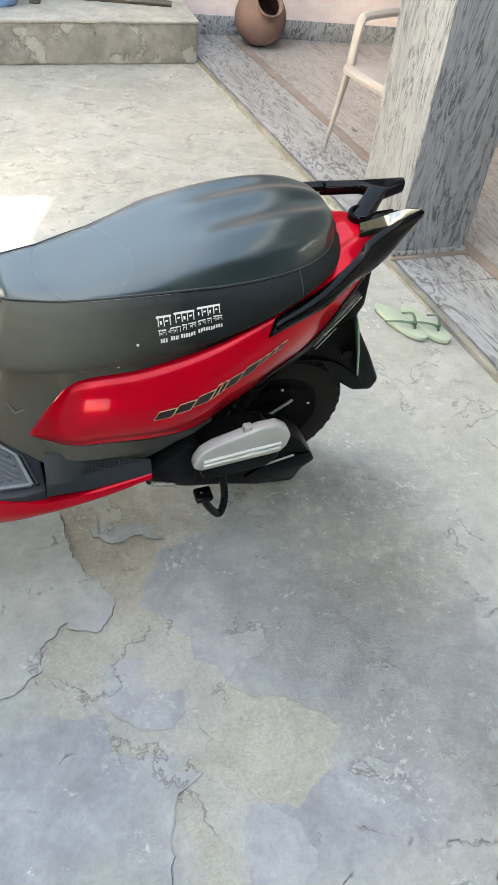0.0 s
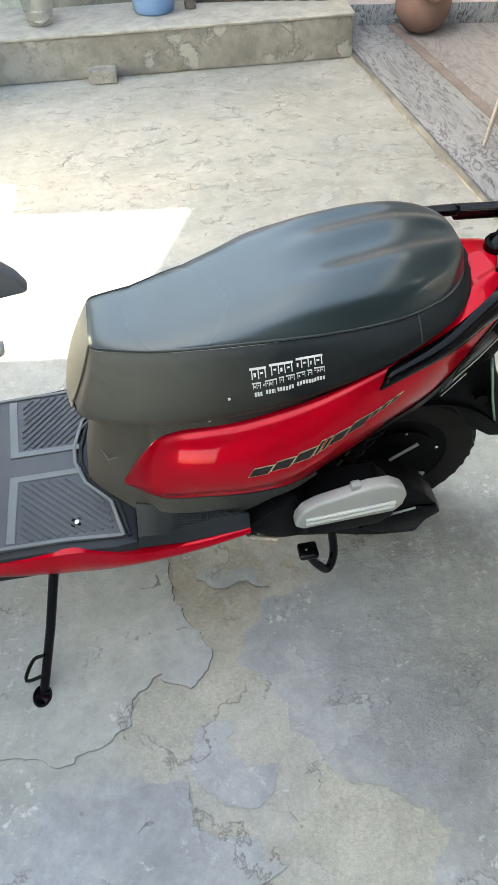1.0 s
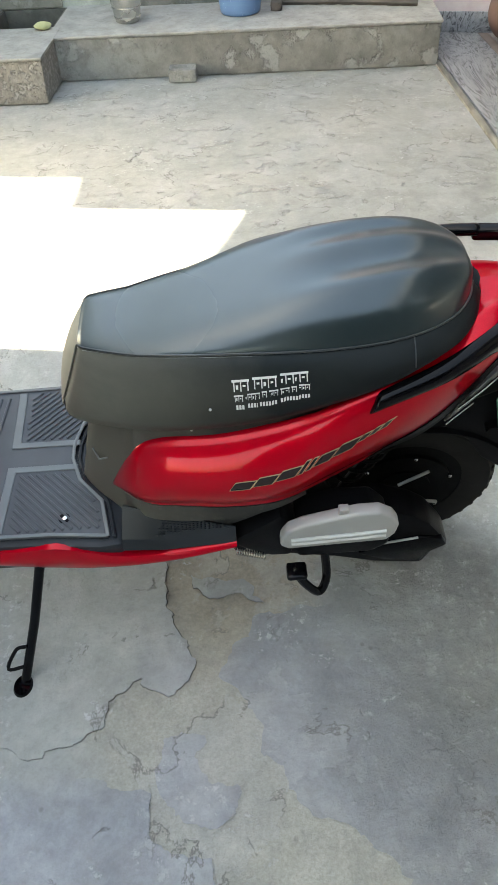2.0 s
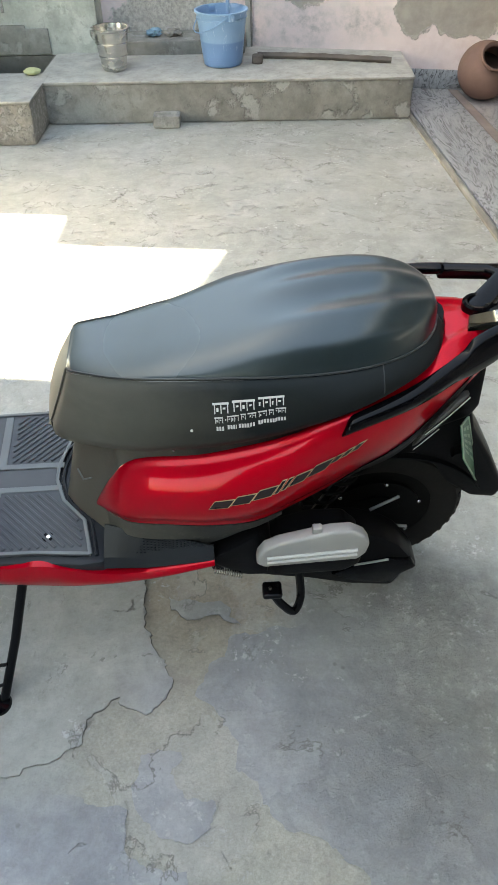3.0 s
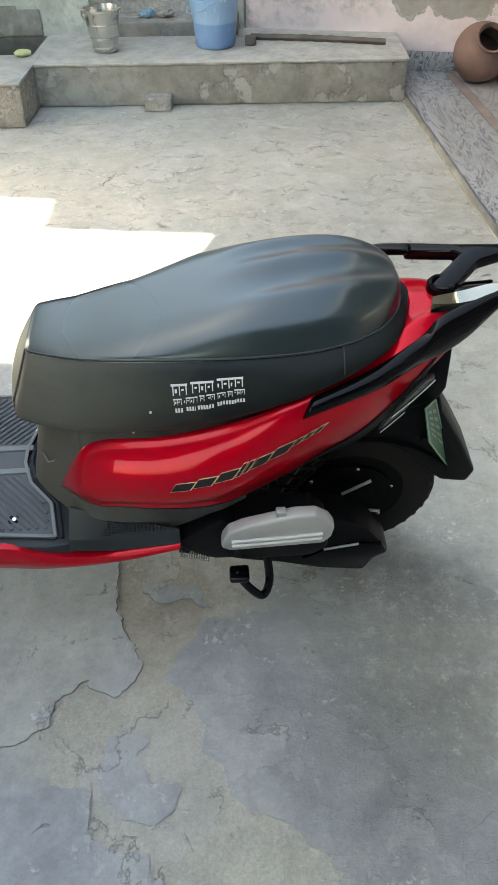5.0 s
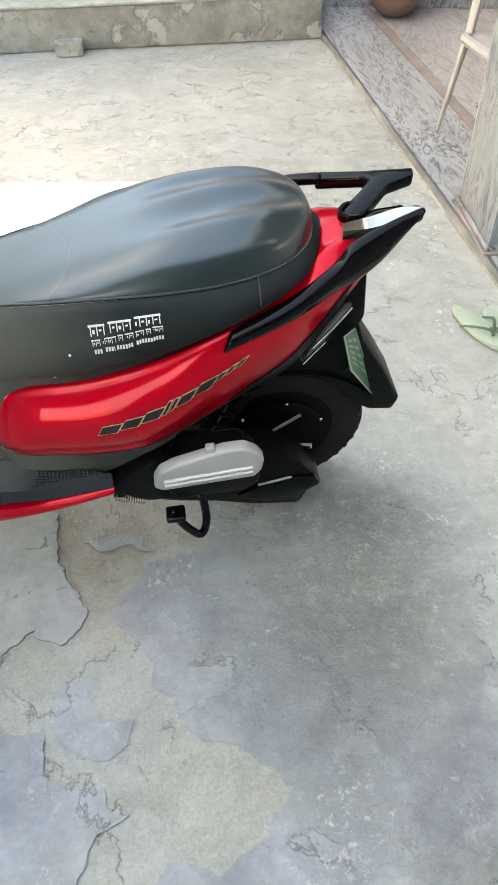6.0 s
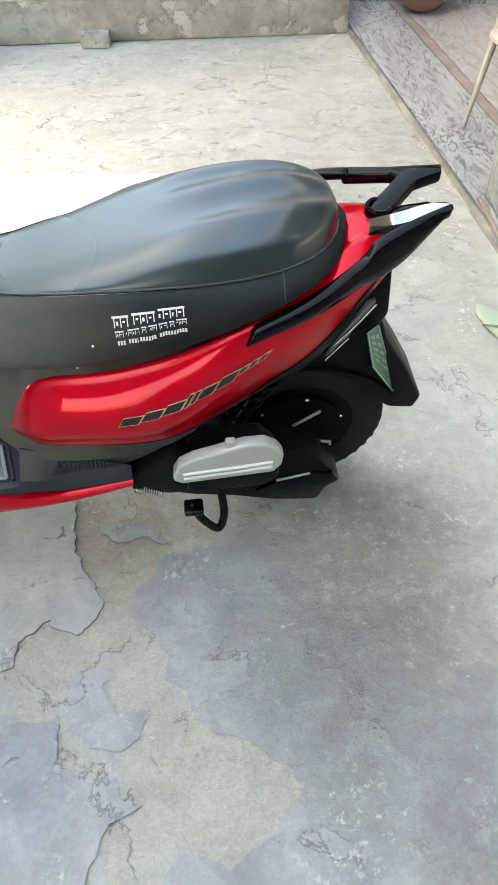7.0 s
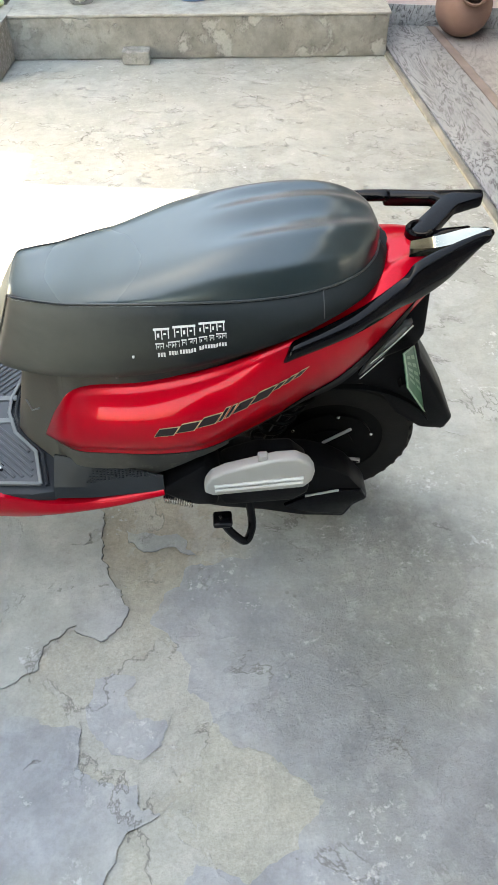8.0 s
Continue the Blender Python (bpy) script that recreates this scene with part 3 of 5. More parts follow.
def ground_mesh():
    """One sheet to the horizon, fine near the middle."""
    bm = bmesh.new()
    n = 90
    grid = []
    for i in range(n + 1):
        row = []
        for j in range(n + 1):
            a, b = 2 * i / n - 1, 2 * j / n - 1
            x = -1.0 + (3.5 * a + (0 if abs(a) < 0.9 else math.copysign(((abs(a) - 0.9) / 0.1) ** 3 * 300, a)))
            y = 2.0 + (4.5 * b + (0 if abs(b) < 0.9 else math.copysign(((abs(b) - 0.9) / 0.1) ** 3 * 300, b)))
            z = 0.0
            if abs(a) < 0.9 and abs(b) < 0.9:
                z = 0.002 * noise.fractal(Vector((x * 1.6, y * 1.6, 0.3)), 1.0, 2.0, 3) - 0.002
            row.append(bm.verts.new((x, y, min(z, 0.0))))
        grid.append(row)
    for i in range(n):
        for j in range(n):
            bm.faces.new((grid[i][j], grid[i + 1][j], grid[i + 1][j + 1], grid[i][j + 1]))
    return bm


tagged(part("ground", ground_mesh(), M_FLOOR, angle=80), "worn grey cement courtyard floor with flaked patches", "floor", kind="structure")


def floor_plate(outline, top, rag=0.012, dirt=1.0):
    """A remaining plate of the floor's smooth skin, with a ragged edge, a few millimetres proud of the sandy bed."""
    pts = []
    n = len(outline)
    for i in range(n):
        p, q = Vector(outline[i]), Vector(outline[(i + 1) % n])
        steps = max(2, int((q - p).length / 0.008))
        for s in range(steps):
            r = p.lerp(q, s / steps)
            w = Vector((r.x * 22, r.y * 22, 0))
            off = Vector((noise.noise(w), noise.noise(w + Vector((5, 8, 0))))) + 0.5 * Vector((noise.noise(w * 3.1), noise.noise(w * 3.1 + Vector((3, 1, 0)))))
            pts.append(tuple(r + rag * off * (1 if 0 < s else 0.6)))
    n = len(pts)
    area = sum(pts[i][0] * pts[(i + 1) % n][1] - pts[(i + 1) % n][0] * pts[i][1] for i in range(n))
    bm = bmesh.new()
    hi = [bm.verts.new((*p, top)) for p in pts]
    lo, out = [], []
    for i in range(n):
        p, q, r = Vector(pts[i - 1]), Vector(pts[i]), Vector(pts[(i + 1) % n])
        d = (r - p).normalized()
        nrm = Vector((d.y, -d.x)) * (1 if area > 0 else -1)
        w = 0.0022 * dirt * max(0.02, min(1.0, 0.15 + 2.2 * noise.noise(Vector((q.x * 7, q.y * 7, 3.0)))))
        lo.append(bm.verts.new((*q, 0.0008)))
        out.append(bm.verts.new((*(q + nrm * w), 0.0004)))
    bm.faces.new(hi)
    for i in range(n):
        j = (i + 1) % n
        bm.faces.new((lo[i], lo[j], hi[j], hi[i]))
        # dark strip: joint dirt and the plate edge's shadow line, as colour
        if dirt > 0.35:
            bm.faces.new((out[i], out[j], lo[j], lo[i])).material_index = 1
    if dirt <= 0.35:
        for v in out:
            bm.verts.remove(v)
        bm.faces.new(lo[::-1])
    return bm


ground = bpy.data.objects["ground"]


def plate(top, dirt, *outline):
    return part("floor_plate", floor_plate(outline, top, 0.017, dirt), (M_SKIN, M_JOINT_DARK), ground, angle=30)


plate(0.0042, 1.0, (-2.00, 1.60), (-1.54, 1.56), (-1.50, 1.37), (-1.47, 1.30), (-1.43, 1.25), (-1.44, 1.20), (-1.49, 1.16), (-1.54, 1.20), (-1.61, 1.16), (-1.61, 1.11), (-1.64, 1.08), (-1.73, 1.04), (-2.00, 1.10))
plate(0.0040, 0.8, (-1.46, 1.46), (-1.35, 1.44), (-1.31, 1.43), (-1.29, 1.38), (-1.35, 1.41), (-1.41, 1.40), (-1.45, 1.42))
plate(0.0018, 0.0, (-1.48, 1.08), (-1.42, 1.09), (-1.40, 1.07), (-1.42, 1.04), (-1.39, 1.00), (-1.33, 0.99), (-1.33, 0.94), (-1.38, 0.91), (-1.45, 0.93), (-1.49, 1.02))
plate(0.0024, 0.5, (-2.00, 1.00), (-1.72, 1.02), (-1.56, 0.99), (-1.50, 0.98), (-1.49, 0.91), (-1.44, 0.88), (-1.38, 0.86), (-1.33, 0.81), (-1.39, 0.79), (-1.43, 0.68), (-1.43, 0.50), (-2.00, 0.50))
plate(0.0016, 0.0, (-1.20, 1.38), (-1.29, 1.35), (-1.35, 1.28), (-1.38, 1.21), (-1.32, 1.16), (-1.29, 1.07), (-1.22, 0.96), (-1.11, 0.91), (-1.03, 0.84), (-1.09, 0.76), (-1.18, 0.71), (-1.26, 0.74), (-1.30, 0.66), (-1.30, 0.50), (-0.60, 0.50), (-0.50, 1.33), (-0.97, 1.42))


def rough_block(x0, x1, y0, y1, z0, z1, amp=0.006, step=0.06, bevel=0.012, skew=0.0):
    """A cast block with uneven faces and worn edges."""
    bm = box(x0, x1, y0, y1, z0, z1)
    cuts = max(2, int((x1 - x0) / step))
    bmesh.ops.subdivide_edges(bm, edges=[e for e in bm.edges if abs(e.verts[0].co.x - e.verts[1].co.x) > 1e-4], cuts=cuts, use_grid_fill=True)
    bmesh.ops.subdivide_edges(bm, edges=[e for e in bm.edges if abs(e.verts[0].co.z - e.verts[1].co.z) > 1e-4], cuts=4, use_grid_fill=True)
    bmesh.ops.subdivide_edges(bm, edges=[e for e in bm.edges if abs(e.verts[0].co.y - e.verts[1].co.y) > 1e-4], cuts=5, use_grid_fill=True)
    sharp = [e for e in bm.edges if len(e.link_faces) == 2 and e.calc_face_angle(0) > 1]
    bmesh.ops.bevel(bm, geom=sharp, offset=bevel, segments=2, affect="EDGES", profile=0.6)
    for v in bm.verts:
        if v.co.z > z0 + 0.01:
            q = v.co * 9.0
            v.co += amp * Vector((noise.noise(q), noise.noise(q + Vector((7, 1, 3))), 0.5 * noise.noise(q + Vector((2, 9, 4)))))
        v.co.x += skew * (v.co.y - y0)
    return bm


ZP = 0.229
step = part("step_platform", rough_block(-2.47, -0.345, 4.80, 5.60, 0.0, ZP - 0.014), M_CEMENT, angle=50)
part("platform_top", rough_block(-2.474, -0.340, 4.792, 5.60, ZP - 0.016, ZP, 0.004, 0.05, 0.005), M_CEMENT_TOP, step, "smoother cement top, paled for the light on it")
tagged(step, "long raised cement platform with a chipped, stained front", "platform", kind="structure")
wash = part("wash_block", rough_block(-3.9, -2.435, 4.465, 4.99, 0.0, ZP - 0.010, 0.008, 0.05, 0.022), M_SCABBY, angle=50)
part("block_top", rough_block(-3.9, -2.43, 4.46, 4.99, ZP - 0.014, ZP + 0.002, 0.005, 0.05, 0.006), M_CEMENT_TOP, wash, "smoother cement top, paled for the light on it")
tagged(wash, "low cement washing block beside the platform", "platform", kind="structure")
tagged(part("wash_basin_rim", rough_block(-3.9, -2.87, 4.99, 5.40, 0.0, ZP + 0.004), M_CEMENT, angle=50), "cement rim of a washing place", "platform", kind="structure")
basin = box(-2.87, -2.47, 4.99, 5.40, -0.02, 0.03, 0.01)
tagged(part("wash_basin", basin, M_BASIN_INSIDE), "sunken dark cement washing basin", "basin", kind="structure")
lining = None
for bx in ((-2.872, -2.856, 4.99, 5.40), (-2.486, -2.466, 4.99, 5.40), (-2.87, -2.47, 5.386, 5.402)):
    lining = box(*bx, 0.0, ZP - 0.006, 0.002, lining)
tagged(part("basin_lining", lining, M_BASIN_INSIDE), "dark sides of the washing basin", "basin", kind="structure")
tagged(part("wash_splash_back", prism([(-2.92, ZP), (-2.50, ZP), (-2.50, 0.37), (-2.64, 0.37), (-2.64, 0.39), (-2.92, 0.39)], 5.385, 5.425, "y", 0.006), M_BASIN), "rough cement splash back behind the basin", "wall", kind="structure")
tagged(part("ledge", rough_block(-2.19, -1.30, 5.33, 5.62, ZP - 0.01, 0.305, 0.004), M_CEMENT, angle=50), "narrow cement ledge at the wall's foot", "ledge", kind="structure")


def wall(name, a, b, thick, z0, z1, mat, label, side=1):
    """An upright wall from a to b on the plan; its thickness lies to the left of the way from a to b."""
    a, b = Vector(a), Vector(b)
    d = (b - a).normalized()
    nrm = Vector((-d.y, d.x)) * thick * side
    bm = prism([tuple(a), tuple(b), tuple(b + nrm), tuple(a + nrm)], z0, z1, "z")
    return tagged(part(name, bm, mat, smooth=False), label, "wall", kind="structure")


NORTH_H = 2.6
wall("wall_north", (-1.255, 5.50), (2.3, 4.81), 0.25, 0.0, NORTH_H, M_PINK, "pink limewashed wall with large peeled patches")
wall("wall_north_recess", (-2.195, 5.60), (-1.0, 5.60), 0.2, 0.0, NORTH_H, M_PINK, "pink limewashed wall in a shallow recess")
wall("wall_north_green", (-4.2, 5.42), (-2.195, 5.40), 0.35, 0.0, NORTH_H, M_GREEN, "pale green limewashed wall")
# unseen, added dark so the seat's flat parts reflect little sky
wall("added_wall_north_upper", (-1.255, 5.50), (2.3, 4.81), 0.25, 2.6, 4.0, M_DARK_WALL, "unseen dark upper wall added to darken the seat's reflections")
# unseen dark wall; the opening is sized to form the red panel's highlight
south = bmesh.new()
for x0, x1, z0, z1 in ((-4.43, -4.15, 0.0, 2.7), (-2.0, 2.3, 0.0, 2.7), (-4.15, -2.0, 2.2, 2.7), (-4.15, -2.0, 0.0, 0.4)):
    box(x0, x1, -3.43, -3.2, z0, z1, 0, south)
tagged(part("wall_south", south, M_DIM, smooth=False), "unseen plain wall, its opening sized for the red panel's highlight", "wall", kind="structure")
wall("wall_east", (2.3, 4.9), (2.3, -3.2), 0.23, 0.0, 3.2, M_PLASTER, "plain plastered house wall", -1)
# west wall, tall, unseen, added to shade the yard; the sun comes through an opening cut to the sun patch's outline
XW = -4.2


def west_wall():
    bm = bmesh.new()
    for y0, y1, z0, z1 in ((-3.43, 2.56, 0, 5.8), (3.805, 5.77, 0, 5.8), (3.52, 3.805, 1.61, 5.8)):
        box(XW - 0.2, XW, y0, y1, z0, z1, 0, bm)
    prism([(2.56, 1.90), (3.52, 2.13), (3.52, 5.8), (2.56, 5.8)], XW - 0.2, XW, "x", 0, bm)
    return bm


tagged(part("wall_west", west_wall(), M_PLASTER, smooth=False), "unseen tall wall added to shade the yard, opening cut for the sun patch", "wall", kind="structure")

# marble floor of the verandah: border slabs, brown band, inner slabs, nosing
verandah = prism([(edge_x(5.5), 5.5), (edge_x(-3.2), -3.2), (2.3, -3.2), (2.3, 5.5)], -0.05, ZV - 0.012, "z")
vfloor = tagged(part("floor", verandah, M_CEMENT, smooth=False), "verandah floor of grey and pinkish veined marble", "floor", kind="structure")


def slab(y0, y1, o0, o1, mat, name):
    g = 0.0015
    pts = [(edge_x(y0, o0) + g, y0 + g), (edge_x(y0, o1) - g, y0 + g), (edge_x(y1, o1) - g, y1 - g), (edge_x(y1, o0) + g, y1 - g)]
    return part(name, prism(pts, ZV - 0.014, ZV, "z", 0.0015, None, 1), mat, vfloor)


for y0, y1 in ((3.62, 5.3), (2.3, 3.62), (0.9, 2.3), (-0.6, 0.9), (-2.1, -0.6)):
    slab(y0, y1, 0.028, 0.352, M_MARBLE, "marble_slab")
    slab(y0, y1, 0.352, 0.41, M_BROWN, "brown_band")
    for k in range(3):
        slab(y0, y1, 0.41 + 0.6 * k, 1.01 + 0.6 * k, M_MARBLE_PINK, "marble_slab")
nose = tube([(edge_x(y, 0.012), y, ZV - 0.010) for y in np.linspace(-3.1, 4.79, 60)], 0.0135, n=10)
tagged(part("trim", nose, M_NOSING), "worn pale rounded edge of the marble floor", "edge", kind="structure")
sk_d = (Vector((2.3, 4.81)) - Vector((-1.255, 5.50))).normalized()
sk_n = Vector((-sk_d.y, sk_d.x))


def on_wall(t, off):
    p = Vector((-1.255, 5.50)) + sk_d * t - sk_n * off
    return (p.x, p.y)


sk = prism([on_wall(0.93, 0.0), on_wall(0.93, 0.015), on_wall(3.3, 0.015), on_wall(3.3, 0.0)], ZV, 0.135, "z", 0.003)
tagged(part("baseboard", sk, M_MARBLE), "grey marble skirting at the wall's foot", "skirting", kind="structure")

# unseen slab, added to hold back southern sky from the near side
tagged(part("ceiling_south", box(-4.2, 2.3, -3.43, -1.2, 2.7, 2.82), M_DIM, smooth=False), "unseen roof slab added to dim the yard's near side", "roof", kind="structure")

# verandah roof on the pillar
tagged(part("ceiling", prism([(edge_x(5.5, -0.10), 5.5), (edge_x(-1.2, -0.10), -1.2), (2.3, -1.2), (2.3, 5.5)], 3.0, 3.15, "z"), M_PLASTER, smooth=False), "plain plastered verandah roof slab", "roof", kind="structure")


def pillar(x0, x1, y0, y1):
    ob = new("pillar")
    tagged(ob, "square verandah pillar clad in upright grey veined marble", "pillar", kind="structure")
    part("core", box(x0 + 0.018, x1 - 0.018, y0 + 0.018, y1 - 0.018, 0.0, 3.0), M_CEMENT, ob, smooth=False)
    for name, b in (("marble_panel", (x0, x1, y0, y0 + 0.018)), ("marble_panel", (x0, x1, y1 - 0.018, y1)), ("marble_panel", (x0, x0 + 0.017, y0 + 0.018, y1 - 0.018)), ("marble_panel", (x1 - 0.017, x1, y0 + 0.018, y1 - 0.018))):
        part(name, box(*b, ZV, 3.0, 0.003), M_MARBLE_UP, ob)
    for z0, z1, o in ((0.0, 0.016, 0.020), (0.016, 0.036, 0.010)):
        bm = None
        for b in ((x0 - o, x1 + o, y0 - o, y0 - 0.001), (x0 - o, x1 + o, y1 + 0.001, y1 + o), (x0 - o, x0 - 0.001, y0, y1), (x1 + 0.001, x1 + o, y0, y1)):
            bm = box(*b, ZV - 0.005 + z0, ZV - 0.005 + z1, 0.004, bm)
        part("base_moulding", bm, M_BROWN if z0 == 0 else M_MARBLE, ob)
    return ob


pillar(-0.139, 0.170, 2.50, 2.85)


# ---- scooter ----
# built upright about the rear wheel's foot: x to its tail, y to its right side, z up; then leaned on its side stand
def scooter():
    sc = new("scooter")
    tagged(sc, "red and black electric scooter leaning on its side stand", "scooter")

    # --- wheels
    def wheel(name, cx, R):
        bm = bmesh.new()
        n = 72
        prof = [(R - 0.075, -0.036), (R - 0.045, -0.046), (R - 0.018, -0.044), (R - 0.004, -0.030), (R, -0.012), (R, 0.012), (R - 0.004, 0.030), (R - 0.018, 0.044), (R - 0.045, 0.046), (R - 0.075, 0.036)]
        rings = []
        for k in range(n):
            a = 2 * math.pi * k / n
            rings.append([(cx + r * math.cos(a), y, R + r * math.sin(a)) for r, y in prof])
        loft(rings, bm, cap=False, closed=True)
        w = part("wheel", bm, M_RUBBER, sc)
        w.name = name
        # tread lugs
        lug = bmesh.new()
        for k in range(36):
            a = 2 * math.pi * k / 36
            for s, da in ((-1, 0.0), (1, 0.087)):
                c, sn = math.cos(a + da), math.sin(a + da)
                m = Matrix(((c, 0, -sn, cx), (0, 1, 0, 0), (sn, 0, c, R), (0, 0, 0, 1)))
                b = box(R - 0.014, R + 0.003, min(s * 0.008, s * 0.041), max(s * 0.008, s * 0.041), -0.0065, 0.0065, 0.002, None, 1)
                for v in b.verts:
                    if abs(v.co.y) > 0.028:
                        v.co.x -= 0.012
                    v.co.z += 0.006 * abs(v.co.y) / 0.04
                b.transform(m)
                join(lug, b)
        part("tread", lug, M_RUBBER, w)
        hub = bmesh.new()
        for r, y in ((R - 0.072, 0.034), (0.105, 0.044), (0.06, 0.05)):
            rings = [[(cx + r * math.cos(2 * math.pi * k / 48), s * y, R + r * math.sin(2 * math.pi * k / 48)) for k in range(48)] for s in (-1, 1)]
            loft(rings, hub)
        part("hub", hub, M_HUB, w, "black hub")
        for k in range(6):
            a = 2 * math.pi * (k + 0.35) / 6
            b = bmesh.new()
            bmesh.ops.create_uvsphere(b, u_segments=10, v_segments=6, radius=0.005)
            for v in b.verts:
                v.co = Vector((cx + 0.105 * math.cos(a) + v.co.x, -0.048 + v.co.y, R + 0.105 * math.sin(a) + v.co.z))
            part("bolt", b, M_CHROME, w, "bright bolt head")
        return w

    rear = wheel("rear_wheel", 0.008, 0.207)
    for p, q in (((-0.004, 0.231), (0.056, 0.275)), ((0.028, 0.172), (0.090, 0.158))):
        part("spoke_mark", tube([(p[0], -0.055, p[1]), (q[0], -0.055, q[1])], 0.0036), M_SILVER, rear, "pale spoke mark")
    rear.location = (0.008, 0.024, 0.0)
    wheel("front_wheel", -1.30, 0.207)

    # --- seat
    keys = [  # x at seam, half width, seam height, crown; x, half width and height of the lower edge
        (-0.573, 0.058, 0.724, 0.730, -0.630, 0.056, 0.585), (-0.555, 0.074, 0.730, 0.737, -0.605, 0.116, 0.596), (-0.480, 0.104, 0.739, 0.747, -0.500, 0.163, 0.610),
        (-0.400, 0.122, 0.748, 0.764, -0.400, 0.181, 0.620), (-0.300, 0.132, 0.752, 0.788, -0.300, 0.186, 0.634), (-0.200, 0.137, 0.754, 0.815, -0.200, 0.184, 0.660),
        (-0.110, 0.134, 0.757, 0.828, -0.110, 0.177, 0.692), (-0.040, 0.121, 0.762, 0.831, -0.040, 0.156, 0.716), (0.012, 0.096, 0.767, 0.824, 0.022, 0.124, 0.736),
        (0.042, 0.062, 0.771, 0.812, 0.056, 0.080, 0.748), (0.056, 0.024, 0.774, 0.792, 0.074, 0.028, 0.755)]
    st = spline(keys, 5)

    def far_width(u):
        """The far half of the top is drawn in towards the nose."""
        return float(np.interp(u, (-0.573, -0.550, -0.500, -0.400, -0.290), (0.84, 0.72, 0.60, 0.68, 1.0)))

    top, near, far, piping, front = [], [], [], [], []
    for us, hs, ws, wc, ul, hl, wl in st:
        row = []
        for k in range(45):
            v = -1 + 2 * k / 44
            y = hs * v * (far_width(us) if v > 0 else 1.0)
            z = ws + (wc - ws) * (1 - abs(v) ** 6.0)
            ridge = min(1.0, max(0.0, (us + 0.26) / 0.12)) * min(1.0, max(0.0, (0.05 - us) / 0.06))
            z += ridge * (1 - abs(v) ** 8) * (-0.0085 + sum(h * math.exp(-((v - c0 - 0.35 * (us + 0.1)) / 0.17) ** 2) for c0, h in ((-0.50, 0.0095), (0.18, 0.0105), (0.66, 0.0095))))
            row.append((us, y, z))
        top.append(row)
        for s, lst in ((-1, near), (1, far)):
            lst.append([(us + (ul - us) * t, s * (hs * (far_width(us) if s > 0 else 1.0) + (hl - hs * (far_width(us) if s > 0 else 1.0)) * (t ** 0.8) + 0.012 * math.sin(math.pi * t) - 0.02 * max(0, t - 0.85) / 0.15), ws + (wl - ws) * t + 0.0) for t in np.linspace(0, 1, 9)])
        piping.append((us, -hs - 0.001, ws + 0.001))
    seat = part("seat", sheet(top, (0, 0, -0.02)), M_VINYL, sc, "padded black vinyl top with soft ridges", angle=60)
    part("side_cover", sheet(near, (0, 0.012, 0)), M_VINYL_SIDE, seat, "black vinyl skirt of the seat, front paled for dust and bounced light", angle=60)
    part("side_cover", sheet(far, (0, -0.012, 0)), M_VINYL_SIDE, seat, angle=60)
    rows = []
    for t in np.linspace(0, 1, 9):
        hw = 0.058 + (0.056 - 0.058) * t + 0.012 * math.sin(math.pi * t)
        bow = 0.009 * math.sin(math.pi * min(1, t * 1.0))
        rows.append([(-0.573 + (-0.630 + 0.573) * t - (0.007 * min(1.0, 6 * t) + bow) * (1 - (v ** 2)), hw * v * (1.0 - 0.05 * (1 - t) if v > 0 else 1.0), 0.724 + (0.585 - 0.724) * t + 0.006 * (1 - t) * (1 - v ** 4)) for v in np.linspace(-1, 1, 13)])
    part("front_cover", sheet(rows, (0.012, 0, 0)), M_VINYL_FRONT, seat, "vinyl front of the seat, paled for bounced sunlight", angle=60)
    part("seam", tube(piping, 0.0020, n=6), M_PIPING, seat, "rounded black piping")
    part("stitching", tube([(p[0], p[1] - 0.0012, p[2] - 0.0045) for p in piping], 0.0011, n=5), M_THREAD, seat, "fine pale stitching")
    part("seam", tube([(p[0], -p[1] * far_width(p[0]), p[2]) for p in piping], 0.0014, n=6), M_PIPING, seat)
    part("seam", tube([(p[0] - 0.001, p[1] - 0.001, p[2]) for p in near[0]], 0.0018, n=6), M_VINYL_SIDE, seat)
    part("stitching", tube([(p[0] + 0.005, p[1] - 0.0016, p[2]) for p in near[0]], 0.0006, n=5), M_THREAD, seat)
    k = 34
    part("seam", tube([(p[0], p[1] - 0.001, p[2]) for p in near[k][:6]], 0.0010, n=6), M_PIPING, seat)
    base = [[(ul, y, wl + 0.012) for y in np.linspace(-hl + 0.02, hl - 0.02, 5)] for us, hs, ws, wc, ul, hl, wl in st]
    part("seat_base", sheet(base, (0, 0, -0.012)), M_MATT, seat)

    def seat_side(u, t):
        """A place on the near skirt of the seat: along it and down it."""
        j = min(range(len(st)), key=lambda i: abs(st[i][0] + (st[i][4] - st[i][0]) * t - u))
        p = near[j]
        i = min(7, int(t * 8))
        f = t * 8 - i
        q = [p[i][m] + (p[i + 1][m] - p[i][m]) * f for m in range(3)]
        return Vector((u, q[1] - 0.0006, q[2]))

    # printed mark: three lines of plain bars, no letters

    def patch(bm, u0, u1, t0, t1):
        bm.faces.new([bm.verts.new(q) for q in (seat_side(u0, t0), seat_side(u1, t0), seat_side(u1, t1), seat_side(u0, t1))])

    for t0, t1, u0, u1, head, words in ((0.235, 0.365, -0.330, -0.214, 0.20, (5, 7, 8)), (0.405, 0.485, -0.328, -0.212, 0.22, (5, 8, 3, 5, 5, 3, 6)), (0.530, 0.590, -0.326, -0.212, 0.0, (3, 10, 10))):
        bm = bmesh.new()
        cell = (u1 - u0) / (sum(words) + 1.0 * (len(words) - 1))
        u = u0
        for count in words:
            sh = -0.45 * (u - u0)
